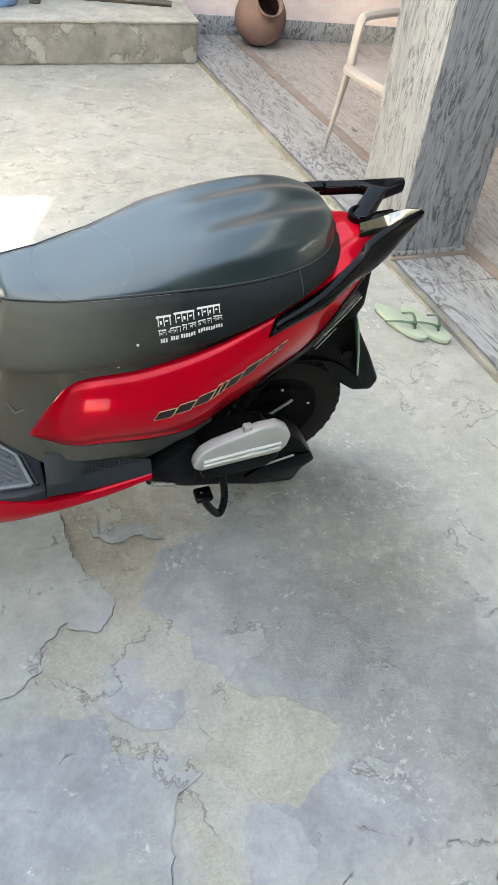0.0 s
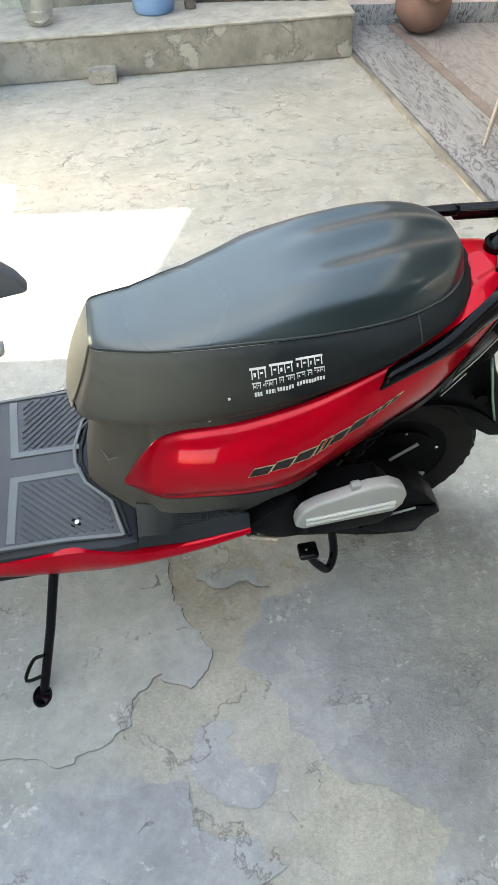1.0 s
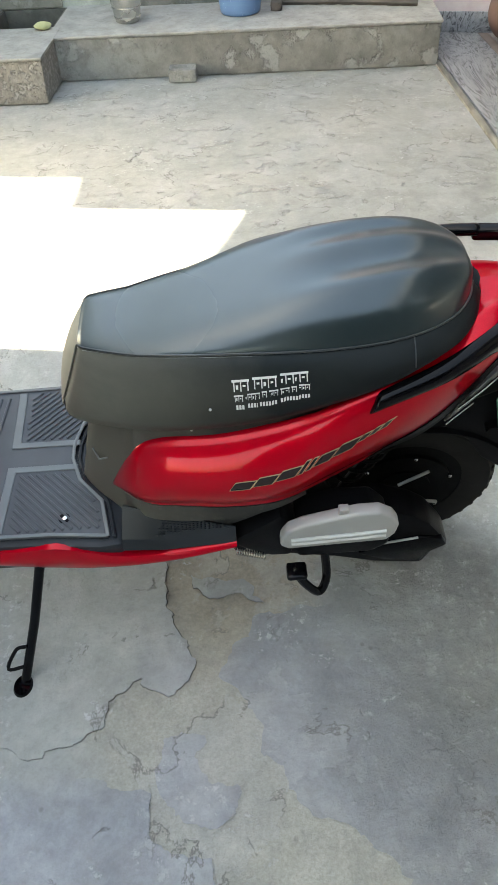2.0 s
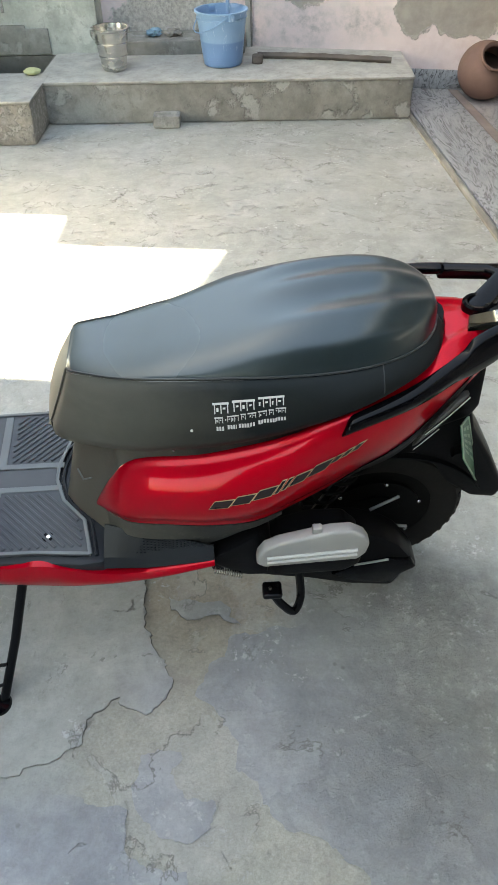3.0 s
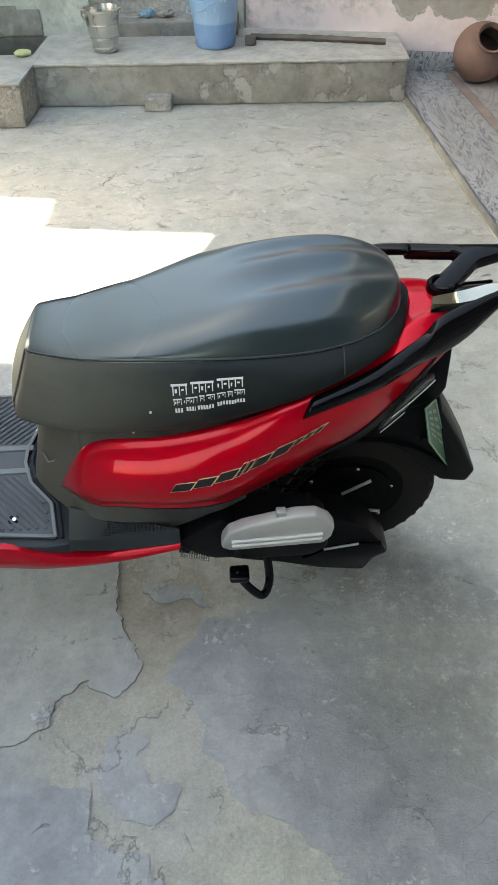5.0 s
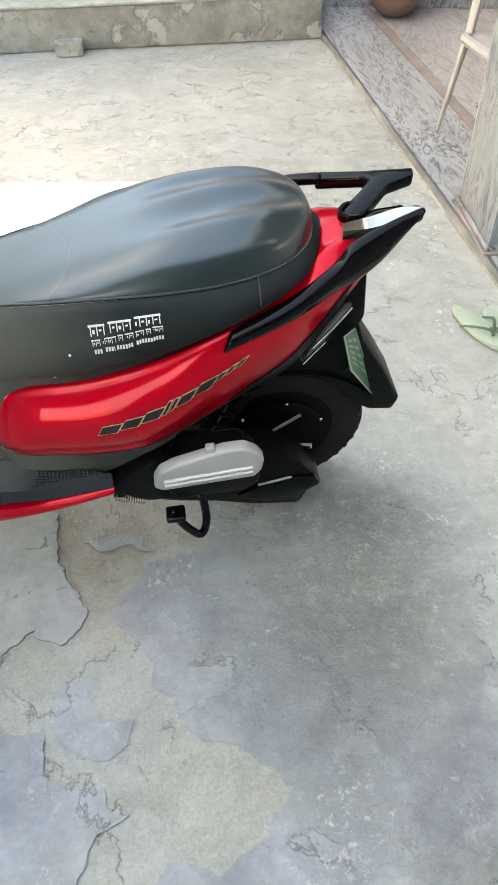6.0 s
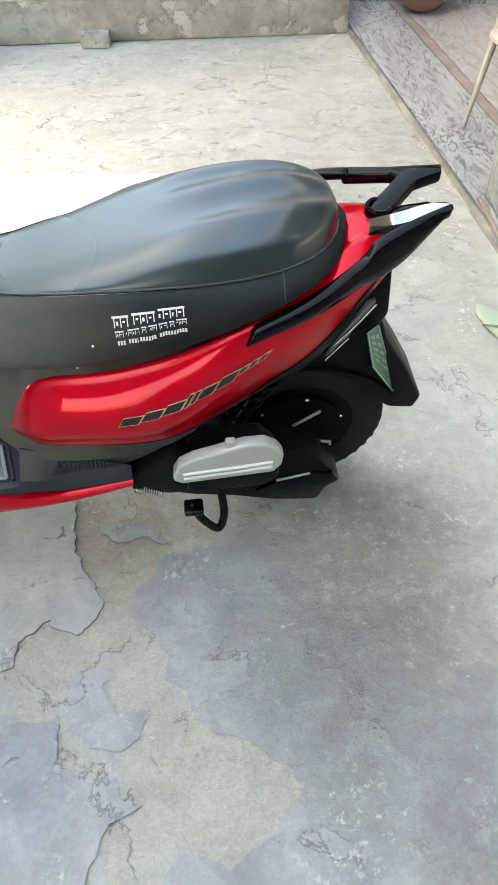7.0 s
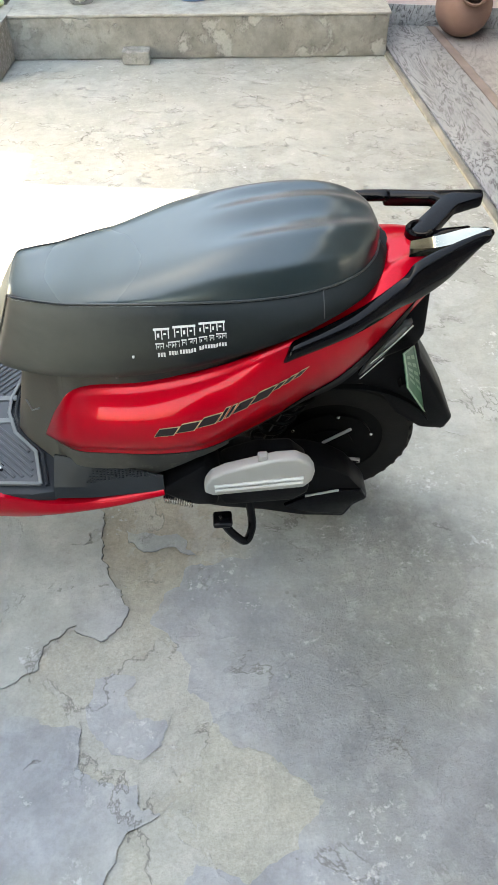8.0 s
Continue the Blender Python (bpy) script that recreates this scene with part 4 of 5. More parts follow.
            if head:
                patch(bm, u, u + cell * count, t0 + sh, t0 + sh + (t1 - t0) * head)
            for k in range(count):
                w0, w1, foot = ((0.12, 0.80, 0.80), (0.45, 0.78, 1.0), (0.05, 0.92, 0.62), (0.40, 0.72, 1.0))[(k * 3 + count) % 4] if head else (0.12, 0.84, 1.0)
                top = 0.45 if head and w1 - w0 > 0.5 else head
                patch(bm, u + cell * (k + w0), u + cell * (k + w1), t0 + sh + (t1 - t0) * top, t0 + sh + (t1 - t0) * foot)
            u += cell * (count + 1.0)
        part("print", bm, M_WHITE, seat, "white printed bars on the seat side")
    for u, t in ((-0.366, 0.56), (-0.400, 0.92)):
        b = bmesh.new()
        bmesh.ops.create_uvsphere(b, u_segments=8, v_segments=6, radius=0.0025)
        c = seat_side(u, t)
        for v in b.verts:
            v.co += c
        part("speck", b, M_WHITE, seat)

    # --- red side panels
    up = [(-0.566, -0.120, 0.432), (-0.520, -0.148, 0.535), (-0.470, -0.158, 0.592), (-0.343, -0.168, 0.612), (-0.230, -0.172, 0.640), (-0.124, -0.170, 0.682), (0.000, -0.140, 0.716), (0.075, -0.108, 0.742), (0.150, -0.070, 0.732)]
    lo = [(-0.566, -0.122, 0.428), (-0.500, -0.185, 0.455), (-0.430, -0.203, 0.463), (-0.342, -0.208, 0.458), (-0.258, -0.200, 0.457), (-0.170, -0.170, 0.473), (-0.078, -0.146, 0.512), (0.020, -0.118, 0.548), (0.142, -0.076, 0.698)]
    bulge = [0.0, 0.022, 0.028, 0.034, 0.033, 0.028, 0.020, 0.012, 0.003]
    U, Lw, Bg = spline(up, 6), spline(lo, 6), spline([(b,) for b in bulge], 6)
    for s in (-1, 1):
        rows = []
        for i in range(len(U)):
            row = []
            for t in np.linspace(0, 1, 15):
                p = U[i] * (1 - t) + Lw[i] * t
                y = p[1] - float(Bg[i][0]) * math.sin(math.pi * min(1, t * 1.06)) ** 0.75 if t * 1.06 < 1 else p[1]
                row.append((p[0], y if s < 0 else -y * 0.92, p[2] if s < 0 else p[2] - 0.055 * min(1.0, max(0.0, (p[0] + 0.10) / 0.12))))
            rows.append(row)
        pn = part("side_panel", sheet(rows, (0, -s * 0.004, 0)), M_RED, sc, "glossy metallic red side panel", angle=60)
        if s < 0:
            near_rows, near_panel = rows, pn

    def panel_at(u, t):
        best = min(range(len(near_rows)), key=lambda i: abs(near_rows[i][7][0] - u))
        k = t * 14
        i = min(13, int(k))
        a, b = Vector(near_rows[best][i]), Vector(near_rows[best][i + 1])
        nb = near_rows[min(best + 1, len(near_rows) - 1)]
        pb = near_rows[max(best - 1, 0)]
        du = nb[7][0] - pb[7][0]
        f = (u - near_rows[best][7][0]) / du if du else 0
        q = a.lerp(b, k - i)
        q2 = Vector(nb[i]).lerp(Vector(nb[i + 1]), k - i) - Vector(pb[i]).lerp(Vector(pb[i + 1]), k - i)
        return q + q2 * f

    rows = []
    for u in np.linspace(-0.075, 0.118, 12):
        t0 = float(np.interp(u, (-0.075, -0.02, 0.05, 0.118), (0.985, 0.90, 0.70, 0.48)))
        rows.append([panel_at(u, t) + Vector((0, -0.003, 0)) for t in np.linspace(t0, 1.0, 5)])
    part("panel_trim", sheet(rows, (0, 0.006, 0)), M_MATT, near_panel, "dark trim along the panel's lower edge", angle=60)

    rows = []
    for p in Lw:
        if -0.545 < p[0] < -0.20:
            deep = 0.006 + 0.036 * min(1.0, max(0.0, (-0.22 - p[0]) / 0.20))
            rows.append([(p[0], p[1] - 0.001 - 0.003 * t, p[2] - 0.002 - deep * t) for t in (0, 0.06, 0.12, 0.5, 1)])
    part("lower_band", sheet(rows, (0, 0.006, 0)), M_COVER, sc, "dark moulded band under the side panel", angle=40)

    # model badge: nine plain slanted shapes, gold edged, no letters
    def badge_quad(bm, x0, x1, t0, t1, slant, lift):
        vs = []
        for u, t in ((x0, t1), (x1, t1), (x1 + slant, t0), (x0 + slant, t0)):
            vs.append(bm.verts.new(panel_at(u, t) + Vector((0, -lift, 0))))
        bm.faces.new(vs)

    x = -0.348
    for wd, hgt in ((0.036, 1.0), (0.034, 1.0), (0.034, 1.0), (0.009, 1.25), (0.009, 1.1), (0.028, 0.95), (0.033, 0.95), (0.014, 0.6), (0.013, 0.6), (0.014, 0.6)):
        mid = 0.490 - 0.64 * (x + 0.348)
        hh = 0.058 * hgt
        e, f = 0.0013, 0.0085
        gold, dark = bmesh.new(), bmesh.new()
        badge_quad(gold, x, x + wd, mid - hh, mid + hh, 0.012, 0.0012)
        badge_quad(dark, x + e, x + wd - e, mid - hh + f, mid + hh - f, 0.012 * (1 - f / hh), 0.0018)
        mark = part("badge", gold, M_GOLD, near_panel, "slanted black badge shape with a thin gold outline")
        part("badge_face", dark, M_BADGE, near_panel)
        x += wd + 0.003

    # --- rear cowl under the tail end of the seat
    rows = []
    for u, hw, w in spline([(-0.20, 0.170, 0.640), (-0.10, 0.168, 0.676), (0.0, 0.140, 0.712), (0.05, 0.118, 0.738), (0.09, 0.096, 0.752), (0.13, 0.070, 0.757), (0.165, 0.035, 0.750)], 5):
        rows.append([(u, hw * v * (1.0 if v < 0 else 0.80), w + 0.013 * (1 - v ** 6) - 0.004 + 0.006 * math.exp(-((v + 0.70) / 0.10) ** 2) - 0.016 * max(0, v)) for v in np.linspace(-1, 1, 33)])
    part("rear_cowl", sheet(rows, (0, 0, -0.03)), M_RED, sc, "glossy red cowl behind the seat", angle=60)

    # --- black tail trims and grab rail
    for s in (-1, 1):
        a = spline([(-0.104, -0.166, 0.690), (0.0, -0.136, 0.722), (0.080, -0.098, 0.752), (0.108, -0.080, 0.773), (0.170, -0.062, 0.793), (0.237, -0.046, 0.808)], 6)
        b = spline([(-0.108, -0.184, 0.684), (0.0, -0.157, 0.716), (0.080, -0.118, 0.745), (0.110, -0.098, 0.768), (0.172, -0.077, 0.790), (0.240, -0.054, 0.808)], 6)
        c = spline([(-0.122, -0.184, 0.650), (0.002, -0.156, 0.682), (0.080, -0.120, 0.702), (0.120, -0.104, 0.708), (0.170, -0.084, 0.732), (0.238, -0.054, 0.796)], 6)
        d = spline([(-0.122, -0.166, 0.650), (0.002, -0.136, 0.682), (0.080, -0.100, 0.702), (0.120, -0.084, 0.708), (0.170, -0.066, 0.732), (0.236, -0.046, 0.796)], 6)
        e = [p * 0.58 + q * 0.42 + np.array((0, -0.007, 0)) for p, q in zip(b, c)]
        rings = [[(p[0], -p[1] * (0.82 if p[0] > -0.05 else 0.95), p[2] - 0.060 * min(1.0, max(0.0, (p[0] + 0.10) / 0.12))) if s > 0 else tuple(p) for p in q] for q in zip(a, b, e, c, d)]
        bm = loft(rings)
        bmesh.ops.bevel(bm, geom=[e for e in bm.edges if e.calc_face_angle(0) > 0.6], offset=0.005, segments=2, affect="EDGES", profile=0.5)
        part("tail_trim", bm, M_GLOSS, sc, "gloss black pointed tail trim", angle=40)
    rail = part("grab_rail", tube(spline([(-0.04, 0.148, 0.720), (0.03, 0.128, 0.758), (0.085, 0.108, 0.773), (0.096, 0.106, 0.773)], 5), 0.0122, n=12, flat=0.85), M_GLOSS, sc, "gloss black grab rail with two pointed ends")
    bm = prism([(0.088, 0.120), (0.175, 0.094), (0.248, 0.056), (0.244, 0.036), (0.200, 0.036), (0.150, -0.012), (0.120, -0.026), (0.110, 0.0), (0.122, 0.018), (0.176, 0.064), (0.165, 0.078), (0.088, 0.098)], -0.012, 0.012, "z", 0.005)
    for v in bm.verts:
        v.co.z += 0.763 + 0.33 * max(0, v.co.x - 0.13) + 0.05 * max(0, v.co.y) * max(0, min(1, (0.2 - v.co.x) / 0.08))
    part("rail_loop", bm, M_GLOSS, rail, angle=40)
    bm = prism([(0.118, -0.018), (0.140, 0.004), (0.232, -0.034), (0.240, -0.052), (0.205, -0.058), (0.126, -0.036)], -0.012, 0.012, "z", 0.004)
    for v in bm.verts:
        v.co.z += 0.756 + 0.34 * max(0, v.co.x - 0.13)
    part("rail_arm", bm, M_GLOSS, rail, angle=40)
    bm = lathe([(0.020, 0.728), (0.024, 0.738), (0.024, 0.777), (0.021, 0.781), (0.016, 0.780), (0.014, 0.762), (0.0005, 0.761)], 0.130, 0.0, None, 28)
    part("rail_socket", bm, M_GLOSS, rail, "round bolt socket", angle=30)
    # added metal strip that draws the sky's glint on the black arm
    strip = [[(0.100, -0.064, 0.768), (0.100, -0.060, 0.782), (0.102, -0.050, 0.790)], [(0.150, -0.064, 0.772), (0.150, -0.059, 0.782), (0.150, -0.040, 0.791)],
             [(0.200, -0.060, 0.787), (0.200, -0.056, 0.793), (0.200, -0.038, 0.802)], [(0.234, -0.054, 0.799), (0.234, -0.052, 0.801), (0.234, -0.046, 0.805)]]
    part("rail_glint", sheet([[tuple(p) for p in r] for r in spline([np.array(r) for r in strip], 4)], (0, 0.004, -0.004)), M_RAIL_GLINT, rail, "bright strip added for the rail arm's sky reflection")
    part("rail_bolt", lathe([(0.0075, 0.761), (0.0075, 0.769), (0.005, 0.770), (0.0004, 0.767)], 0.130, 0.0, None, 12), M_CHROME, rail)

    # --- tail: dark cover, indicator lens, tail lamp, fender, plate
    part("tail_cover", prism([(0.152, 0.712), (0.135, 0.700), (0.100, 0.630), (0.020, 0.540), (-0.10, 0.500), (-0.10, 0.46), (0.02, 0.49), (0.10, 0.535), (0.150, 0.560), (0.162, 0.590)], -0.068, 0.068, "y", 0.010), M_MATT, sc, angle=40)
    for s in (-1, 1):
        bm = prism([(0.124, 0.648), (0.116, 0.622), (0.076, 0.566), (0.038, 0.520), (0.054, 0.560), (0.108, 0.640)], 0.0, 0.018, "y", 0.004)
        for v in bm.verts:
            v.co.y = s * (0.100 - v.co.y + 0.022 - 0.10 * max(0, v.co.x - 0.03)) - s * 0.018
        lens = part("indicator", bm, M_LENS, sc, "clear slanted indicator lens", angle=30)
        part("lens_edge", tube([(0.122, s * 0.098, 0.646), (0.094, s * 0.101, 0.606), (0.056, s * 0.104, 0.560)], 0.0022, None, 6), M_CHROME, lens)
        part("lens_edge", tube([(0.080, s * 0.103, 0.572), (0.040, s * 0.106, 0.522)], 0.0016, None, 6), M_CHROME, lens)
    part("tail_lamp", prism([(0.130, 0.690), (0.160, 0.690), (0.158, 0.620), (0.130, 0.600)], -0.05, 0.05, "y", 0.010), paint("dark_red_lens", (0.10, 0.006, 0.008), 0.15, 0.1, 40, 0.02, 1.0), sc, "dark red tail lamp")
    bm = prism([(0.010, 0.470), (0.090, 0.545), (0.170, 0.560), (0.186, 0.512), (0.240, 0.420), (0.288, 0.330), (0.276, 0.298), (0.220, 0.308), (0.160, 0.356), (0.125, 0.410), (0.075, 0.452), (0.0, 0.440)], -0.06, 0.06, "y", 0.008)
    for v in bm.verts:
        if v.co.z < 0.42:
            v.co.y *= 1.0 + 0.25 * (0.42 - v.co.z) * 3
        v.co.x += 0.25 * abs(v.co.y) * (-1)
    part("rear_fender", bm, M_MATT, sc, "matt black rear mudguard flap", angle=40)
    inner = []
    for k in range(15):
        a = radians(32 + 108 * k / 14)
        inner.append([(0.008 + (0.245 + 0.012 * (1 - (v / 0.07) ** 2)) * math.cos(a), v, 0.207 + (0.245 + 0.012 * (1 - (v / 0.07) ** 2)) * math.sin(a)) for v in np.linspace(-0.07, 0.07, 7)])
    part("inner_fender", sheet(inner, (0, 0, 0.004)), M_MATT, sc, angle=60)
    pl = new("number_plate")
    pl.parent = sc
    quad = [(0.100, -0.142, 0.620), (0.142, -0.073, 0.568), (0.230, -0.038, 0.310), (0.120, -0.149, 0.538)]
    q = [Vector(p) for p in quad]
    nrm = (q[1] - q[0]).cross(q[3] - q[0]).normalized()
    nrm = nrm if nrm.y < 0 else -nrm
    rows = [[q[0].lerp(q[1], t) for t in (0, 0.5, 1)], [q[3].lerp(q[2], t) for t in (0, 0.5, 1)]]
    part("plate_sheet", sheet(rows, -nrm * 0.002), M_PLATE, pl, "green plate, marks unreadable")
    part("plate_rim", tube([p + nrm * 0.0012 for p in (*q, q[0])], 0.0016, None, 6), M_PLATETEXT, pl, "pale plate border")
    part("plate_bracket", tube([q[0].lerp(q[2], 0.5) - nrm * 0.022, Vector((0.150, -0.02, 0.46))], 0.014, None, 8), M_MATT, pl)
    bm = bmesh.new()
    for i in range(5):
        for h0, h1 in ((0.18, 0.46), (0.56, 0.84)):
            a, b = 0.10 + 0.125 * i, 0.16 + 0.125 * i
            pts = [q[0].lerp(q[3], a).lerp(q[1].lerp(q[2], a), h0), q[0].lerp(q[3], b).lerp(q[1].lerp(q[2], b), h0), q[0].lerp(q[3], b).lerp(q[1].lerp(q[2], b), h1), q[0].lerp(q[3], a).lerp(q[1].lerp(q[2], a), h1)]
            bm.faces.new([bm.verts.new(p + nrm * 0.001) for p in pts])
    part("plate_marks", bm, M_PLATETEXT, pl)

    # --- body under the seat
    rings = []
    for u, hw0, hw1, z0, z1 in spline([(-0.640, 0.050, 0.040, 0.372, 0.56), (-0.615, 0.085, 0.070, 0.372, 0.600), (-0.570, 0.125, 0.105, 0.365, 0.610), (-0.500, 0.185, 0.140, 0.360, 0.612), (-0.400, 0.198, 0.160, 0.370, 0.625), (-0.300, 0.190, 0.165, 0.400, 0.640), (-0.200, 0.165, 0.160, 0.440, 0.665), (-0.100, 0.135, 0.140, 0.475, 0.690), (0.0, 0.10, 0.12, 0.51, 0.70)], 4):
        r = []
        for t, y in ((0, -1), (0.25, -1), (0.5, -1), (0.75, -1), (1, -1), (1, 0), (1, 1), (0.75, 1), (0.5, 1), (0.25, 1), (0, 1), (0, 0)):
            hw = hw0 + (hw1 - hw0) * t
            r.append((u + (0.05 * t if u < -0.56 else 0.05 * t * max(0, (-0.5 - u) / 0.06)), y * hw, z0 + (z1 - z0) * t))
        rings.append(r)
    part("body_cover", loft(rings), M_COVER, sc, "dusty dark grey cover under the seat", angle=50)
    bm = tube([(-0.597, -0.077, 0.484), (-0.587, -0.092, 0.468), (-0.569, -0.100, 0.482)], 0.0018, n=6)
    part("moulded_line", bm, M_MATLINE, sc)

    # --- footboard
    outline = [(-0.555, 0.212), (-0.60, 0.216), (-0.72, 0.205), (-0.95, 0.200), (-1.06, 0.17)]
    pts = [(u, -v) for u, v in outline] + [(u, v) for u, v in outline[::-1]]
    board = part("footboard", prism(pts, 0.318, 0.362, "z", 0.008), M_GREY, sc, "dark grey footboard")
    mat_out = [(-0.582, -0.198), (-0.600, -0.117), (-0.647, -0.064), (-0.666, -0.010), (-0.666, 0.030), (-0.648, 0.098), (-0.602, 0.140), (-0.585, 0.198), (-0.69, 0.190), (-1.02, 0.185), (-1.02, -0.185), (-0.69, -0.190)]
    matp = part("floor_mat", prism(mat_out, 0.362, 0.369, "z", 0.002), M_MAT, sc, "grey rubber floor mat with diagonal ribs")

    def border(points, wd=0.009, z=0.3715):
        return tube([(u, v, z) for u, v in points], wd / 2, n=8, flat=0.45)

    loop = mat_out + [mat_out[0]]
    part("mat_border", border(loop[:8], 0.0075), M_MATLINE, matp, "pale raised border")
    part("mat_rim", tube([(u + 0.012, v, 0.366) for u, v in loop[:8]], 0.0042, None, 8), M_GREY, board, "dark raised rim beside the mat")
    part("mat_border", border([(-0.586, -0.196), (-0.69, -0.187), (-1.02, -0.183)], 0.007), M_MATLINE, matp)
    part("mat_border", border([(-0.586, 0.196), (-0.69, 0.187), (-1.02, 0.183)], 0.007), M_MATLINE, matp)
    for s in (-1, 1):
        v0, v1 = 0.024 * s, 0.178 * s
        bar = prism([(-0.795, v0), (-0.655, v0), (-0.655, v0 + s * 0.014), (-0.778, v0 + s * 0.014), (-0.783, v1), (-0.800, v1)], 0.3685, 0.372, "z", 0.0012, None, 1)
        part("mat_strip", bar, M_MATLINE, matp, "pale raised strip")
        bm = bmesh.new()
        for k in range(30):
            a = -1.02 + 0.0165 * k
            pts = []
            for t in np.linspace(0, 1, 60):
                u, v = a + 0.30 * t, s * (0.040 + 0.30 * t)
                lim = float(np.interp(abs(v), (0.0, 0.064, 0.117, 0.198), (-0.674, -0.657, -0.610, -0.592)))
                if -0.772 < u < lim and 0.044 < abs(v) < 0.178:
                    pts.append((u, v))
            if len(pts) > 2:
                tube([(*pts[0], 0.3695), (*pts[-1], 0.3695)], 0.0036, bm, 6, 0.8)
        part("mat_ribs", bm, M_MAT, matp, "diagonal grip ribs")
        bm = bmesh.new()
        for k in range(9):
            tube([(-0.975 + 0.018 * k, s * 0.05, 0.3695), (-0.965 + 0.018 * k, s * 0.165, 0.3695)], 0.0036, bm, 6, 0.8)
        part("mat_ribs", bm, M_MAT, matp)
    part("screw", lathe([(0.011, 0.3690), (0.011, 0.3705), (0.0075, 0.3712), (0.0004, 0.3712)], -0.669, -0.152, None, 16), M_MATT, matp)
    part("screw", lathe([(0.0045, 0.3710), (0.0045, 0.3740), (0.0004, 0.3745)], -0.667, -0.154, None, 10), M_CHROME, matp)
    for s in (-1, 1):
        # stepped pillion rest beside the body
        rows = [[(-0.550, s * 0.165, 0.418), (-0.470, s * 0.190, 0.420), (-0.345, s * 0.204, 0.384)], [(-0.555, s * 0.210, 0.375), (-0.475, s * 0.214, 0.372), (-0.345, s * 0.214, 0.372)], [(-0.558, s * 0.216, 0.345), (-0.475, s * 0.220, 0.345), (-0.345, s * 0.216, 0.350)]]
        rest = part("foot_rest", sheet(rows, (0, -s * 0.01, -0.01)), M_GREY, sc, "dark stippled pillion foot rest", angle=25)
        bm = bmesh.new()
        for i in range(20):
            for j in range(8):
                a, t = i / 19, (j + 0.5) / 8
                z_top, y_top = 0.421 - 0.033 * a, 0.190 + 0.012 * a
                if z_top - 0.0065 * j < 0.377 or a < 0.12 - 0.02 * j:
                    continue
                p = Vector((-0.490 + 0.132 * a, s * (y_top + (0.213 - y_top) * t + 0.0020), 0.001 + z_top - (z_top - 0.374) * t))
                box(p.x - 0.0014, p.x + 0.0014, p.y - 0.001, p.y + 0.001, p.z - 0.002, p.z + 0.0012, 0, bm)
        part("stipple", bm, M_GREY, rest)
        # red skirt under the footboard
        a = spline([(-1.05, s * 0.176, 0.352), (-0.80, s * 0.207, 0.352), (-0.68, s * 0.214, 0.362), (-0.62, s * 0.220, 0.350), (-0.55, s * 0.222, 0.332), (-0.45, s * 0.222, 0.338), (-0.345, s * 0.216, 0.352)], 5)
        b = spline([(-1.05, s * 0.170, 0.300), (-0.80, s * 0.204, 0.296), (-0.68, s * 0.212, 0.288), (-0.62, s * 0.216, 0.286), (-0.55, s * 0.216, 0.288), (-0.45, s * 0.218, 0.308), (-0.345, s * 0.214, 0.334)], 5)
        drop = np.array((0, -0.012 * (s > 0), -0.030 * (s > 0)))
        a, b = [p + drop for p in a], [p + drop for p in b]
        rows = [[tuple(p * (1 - t) + q * t + np.array((0, s * 0.008 * math.sin(math.pi * t), 0))) for t in np.linspace(0, 1, 7)] for p, q in zip(a, b)]
        part("red_skirt", sheet(rows, (0, -s * 0.02, 0.0)), M_RED, sc, "glossy red strip under the footboard", angle=60)
    part("underbody", prism([(-1.02, 0.32), (-0.35, 0.34), (-0.35, 0.30), (-0.55, 0.25), (-1.0, 0.26)], -0.19, 0.19, "y", 0.01), M_MATT, sc)

    # --- swing arm, motor cover, silver cover, absorber
    arm = part("swing_arm_cover", prism([(-0.349, 0.259), (-0.297, 0.308), (-0.251, 0.351), (-0.159, 0.338), (-0.047, 0.318), (0.009, 0.292), (0.044, 0.262), (0.082, 0.202), (0.096, 0.172), (0.065, 0.147), (0.047, 0.101), (-0.051, 0.117), (-0.144, 0.151), (-0.233, 0.173), (-0.283, 0.194)], -0.152, -0.080, "y", 0.010), M_MATT, sc, "matt black swing arm cover", angle=40)
    part("arm_bracket", tube([(-0.345, -0.150, 0.350), (-0.235, -0.120, 0.455)], 0.012), M_MATT, arm)
    part("arm_nose", prism([(-0.361, 0.341), (-0.310, 0.379), (-0.262, 0.419), (-0.233, 0.384), (-0.240, 0.277), (-0.286, 0.279), (-0.332, 0.311)], -0.212, -0.140, "y", 0.010), M_MATT, arm, angle=40)
    part("arm_recess", prism([(-0.050, 0.204), (0.026, 0.224), (0.074, 0.215), (0.086, 0.192), (0.056, 0.165), (0.039, 0.127), (-0.043, 0.145), (-0.097, 0.176)], -0.160, -0.146, "y", 0.004), M_GLOSS, arm, angle=30)
    part("arm_line", tube([(-0.052, -0.163, 0.217), (0.021, -0.163, 0.232)], 0.0026), M_SILVER, arm)
    part("cover_mount", prism([(-0.252, 0.355), (-0.222, 0.387), (-0.158, 0.410), (-0.092, 0.407), (-0.060, 0.367), (-0.060, 0.327), (-0.091, 0.301), (-0.229, 0.298)], -0.228, -0.145, "y", 0.008), M_MATT, arm, angle=40)
    sil = part("silver_cover", prism([(-0.266, 0.380), (-0.264, 0.402), (-0.252, 0.426), (-0.226, 0.442), (-0.130, 0.470), (-0.092, 0.470), (-0.068, 0.452), (-0.056, 0.428), (-0.060, 0.398), (-0.074, 0.378), (-0.250, 0.368)], -0.250, -0.224, "y", 0.006, None, 3), M_SILVER, sc, "silver painted oval cover with two ribs", angle=30)
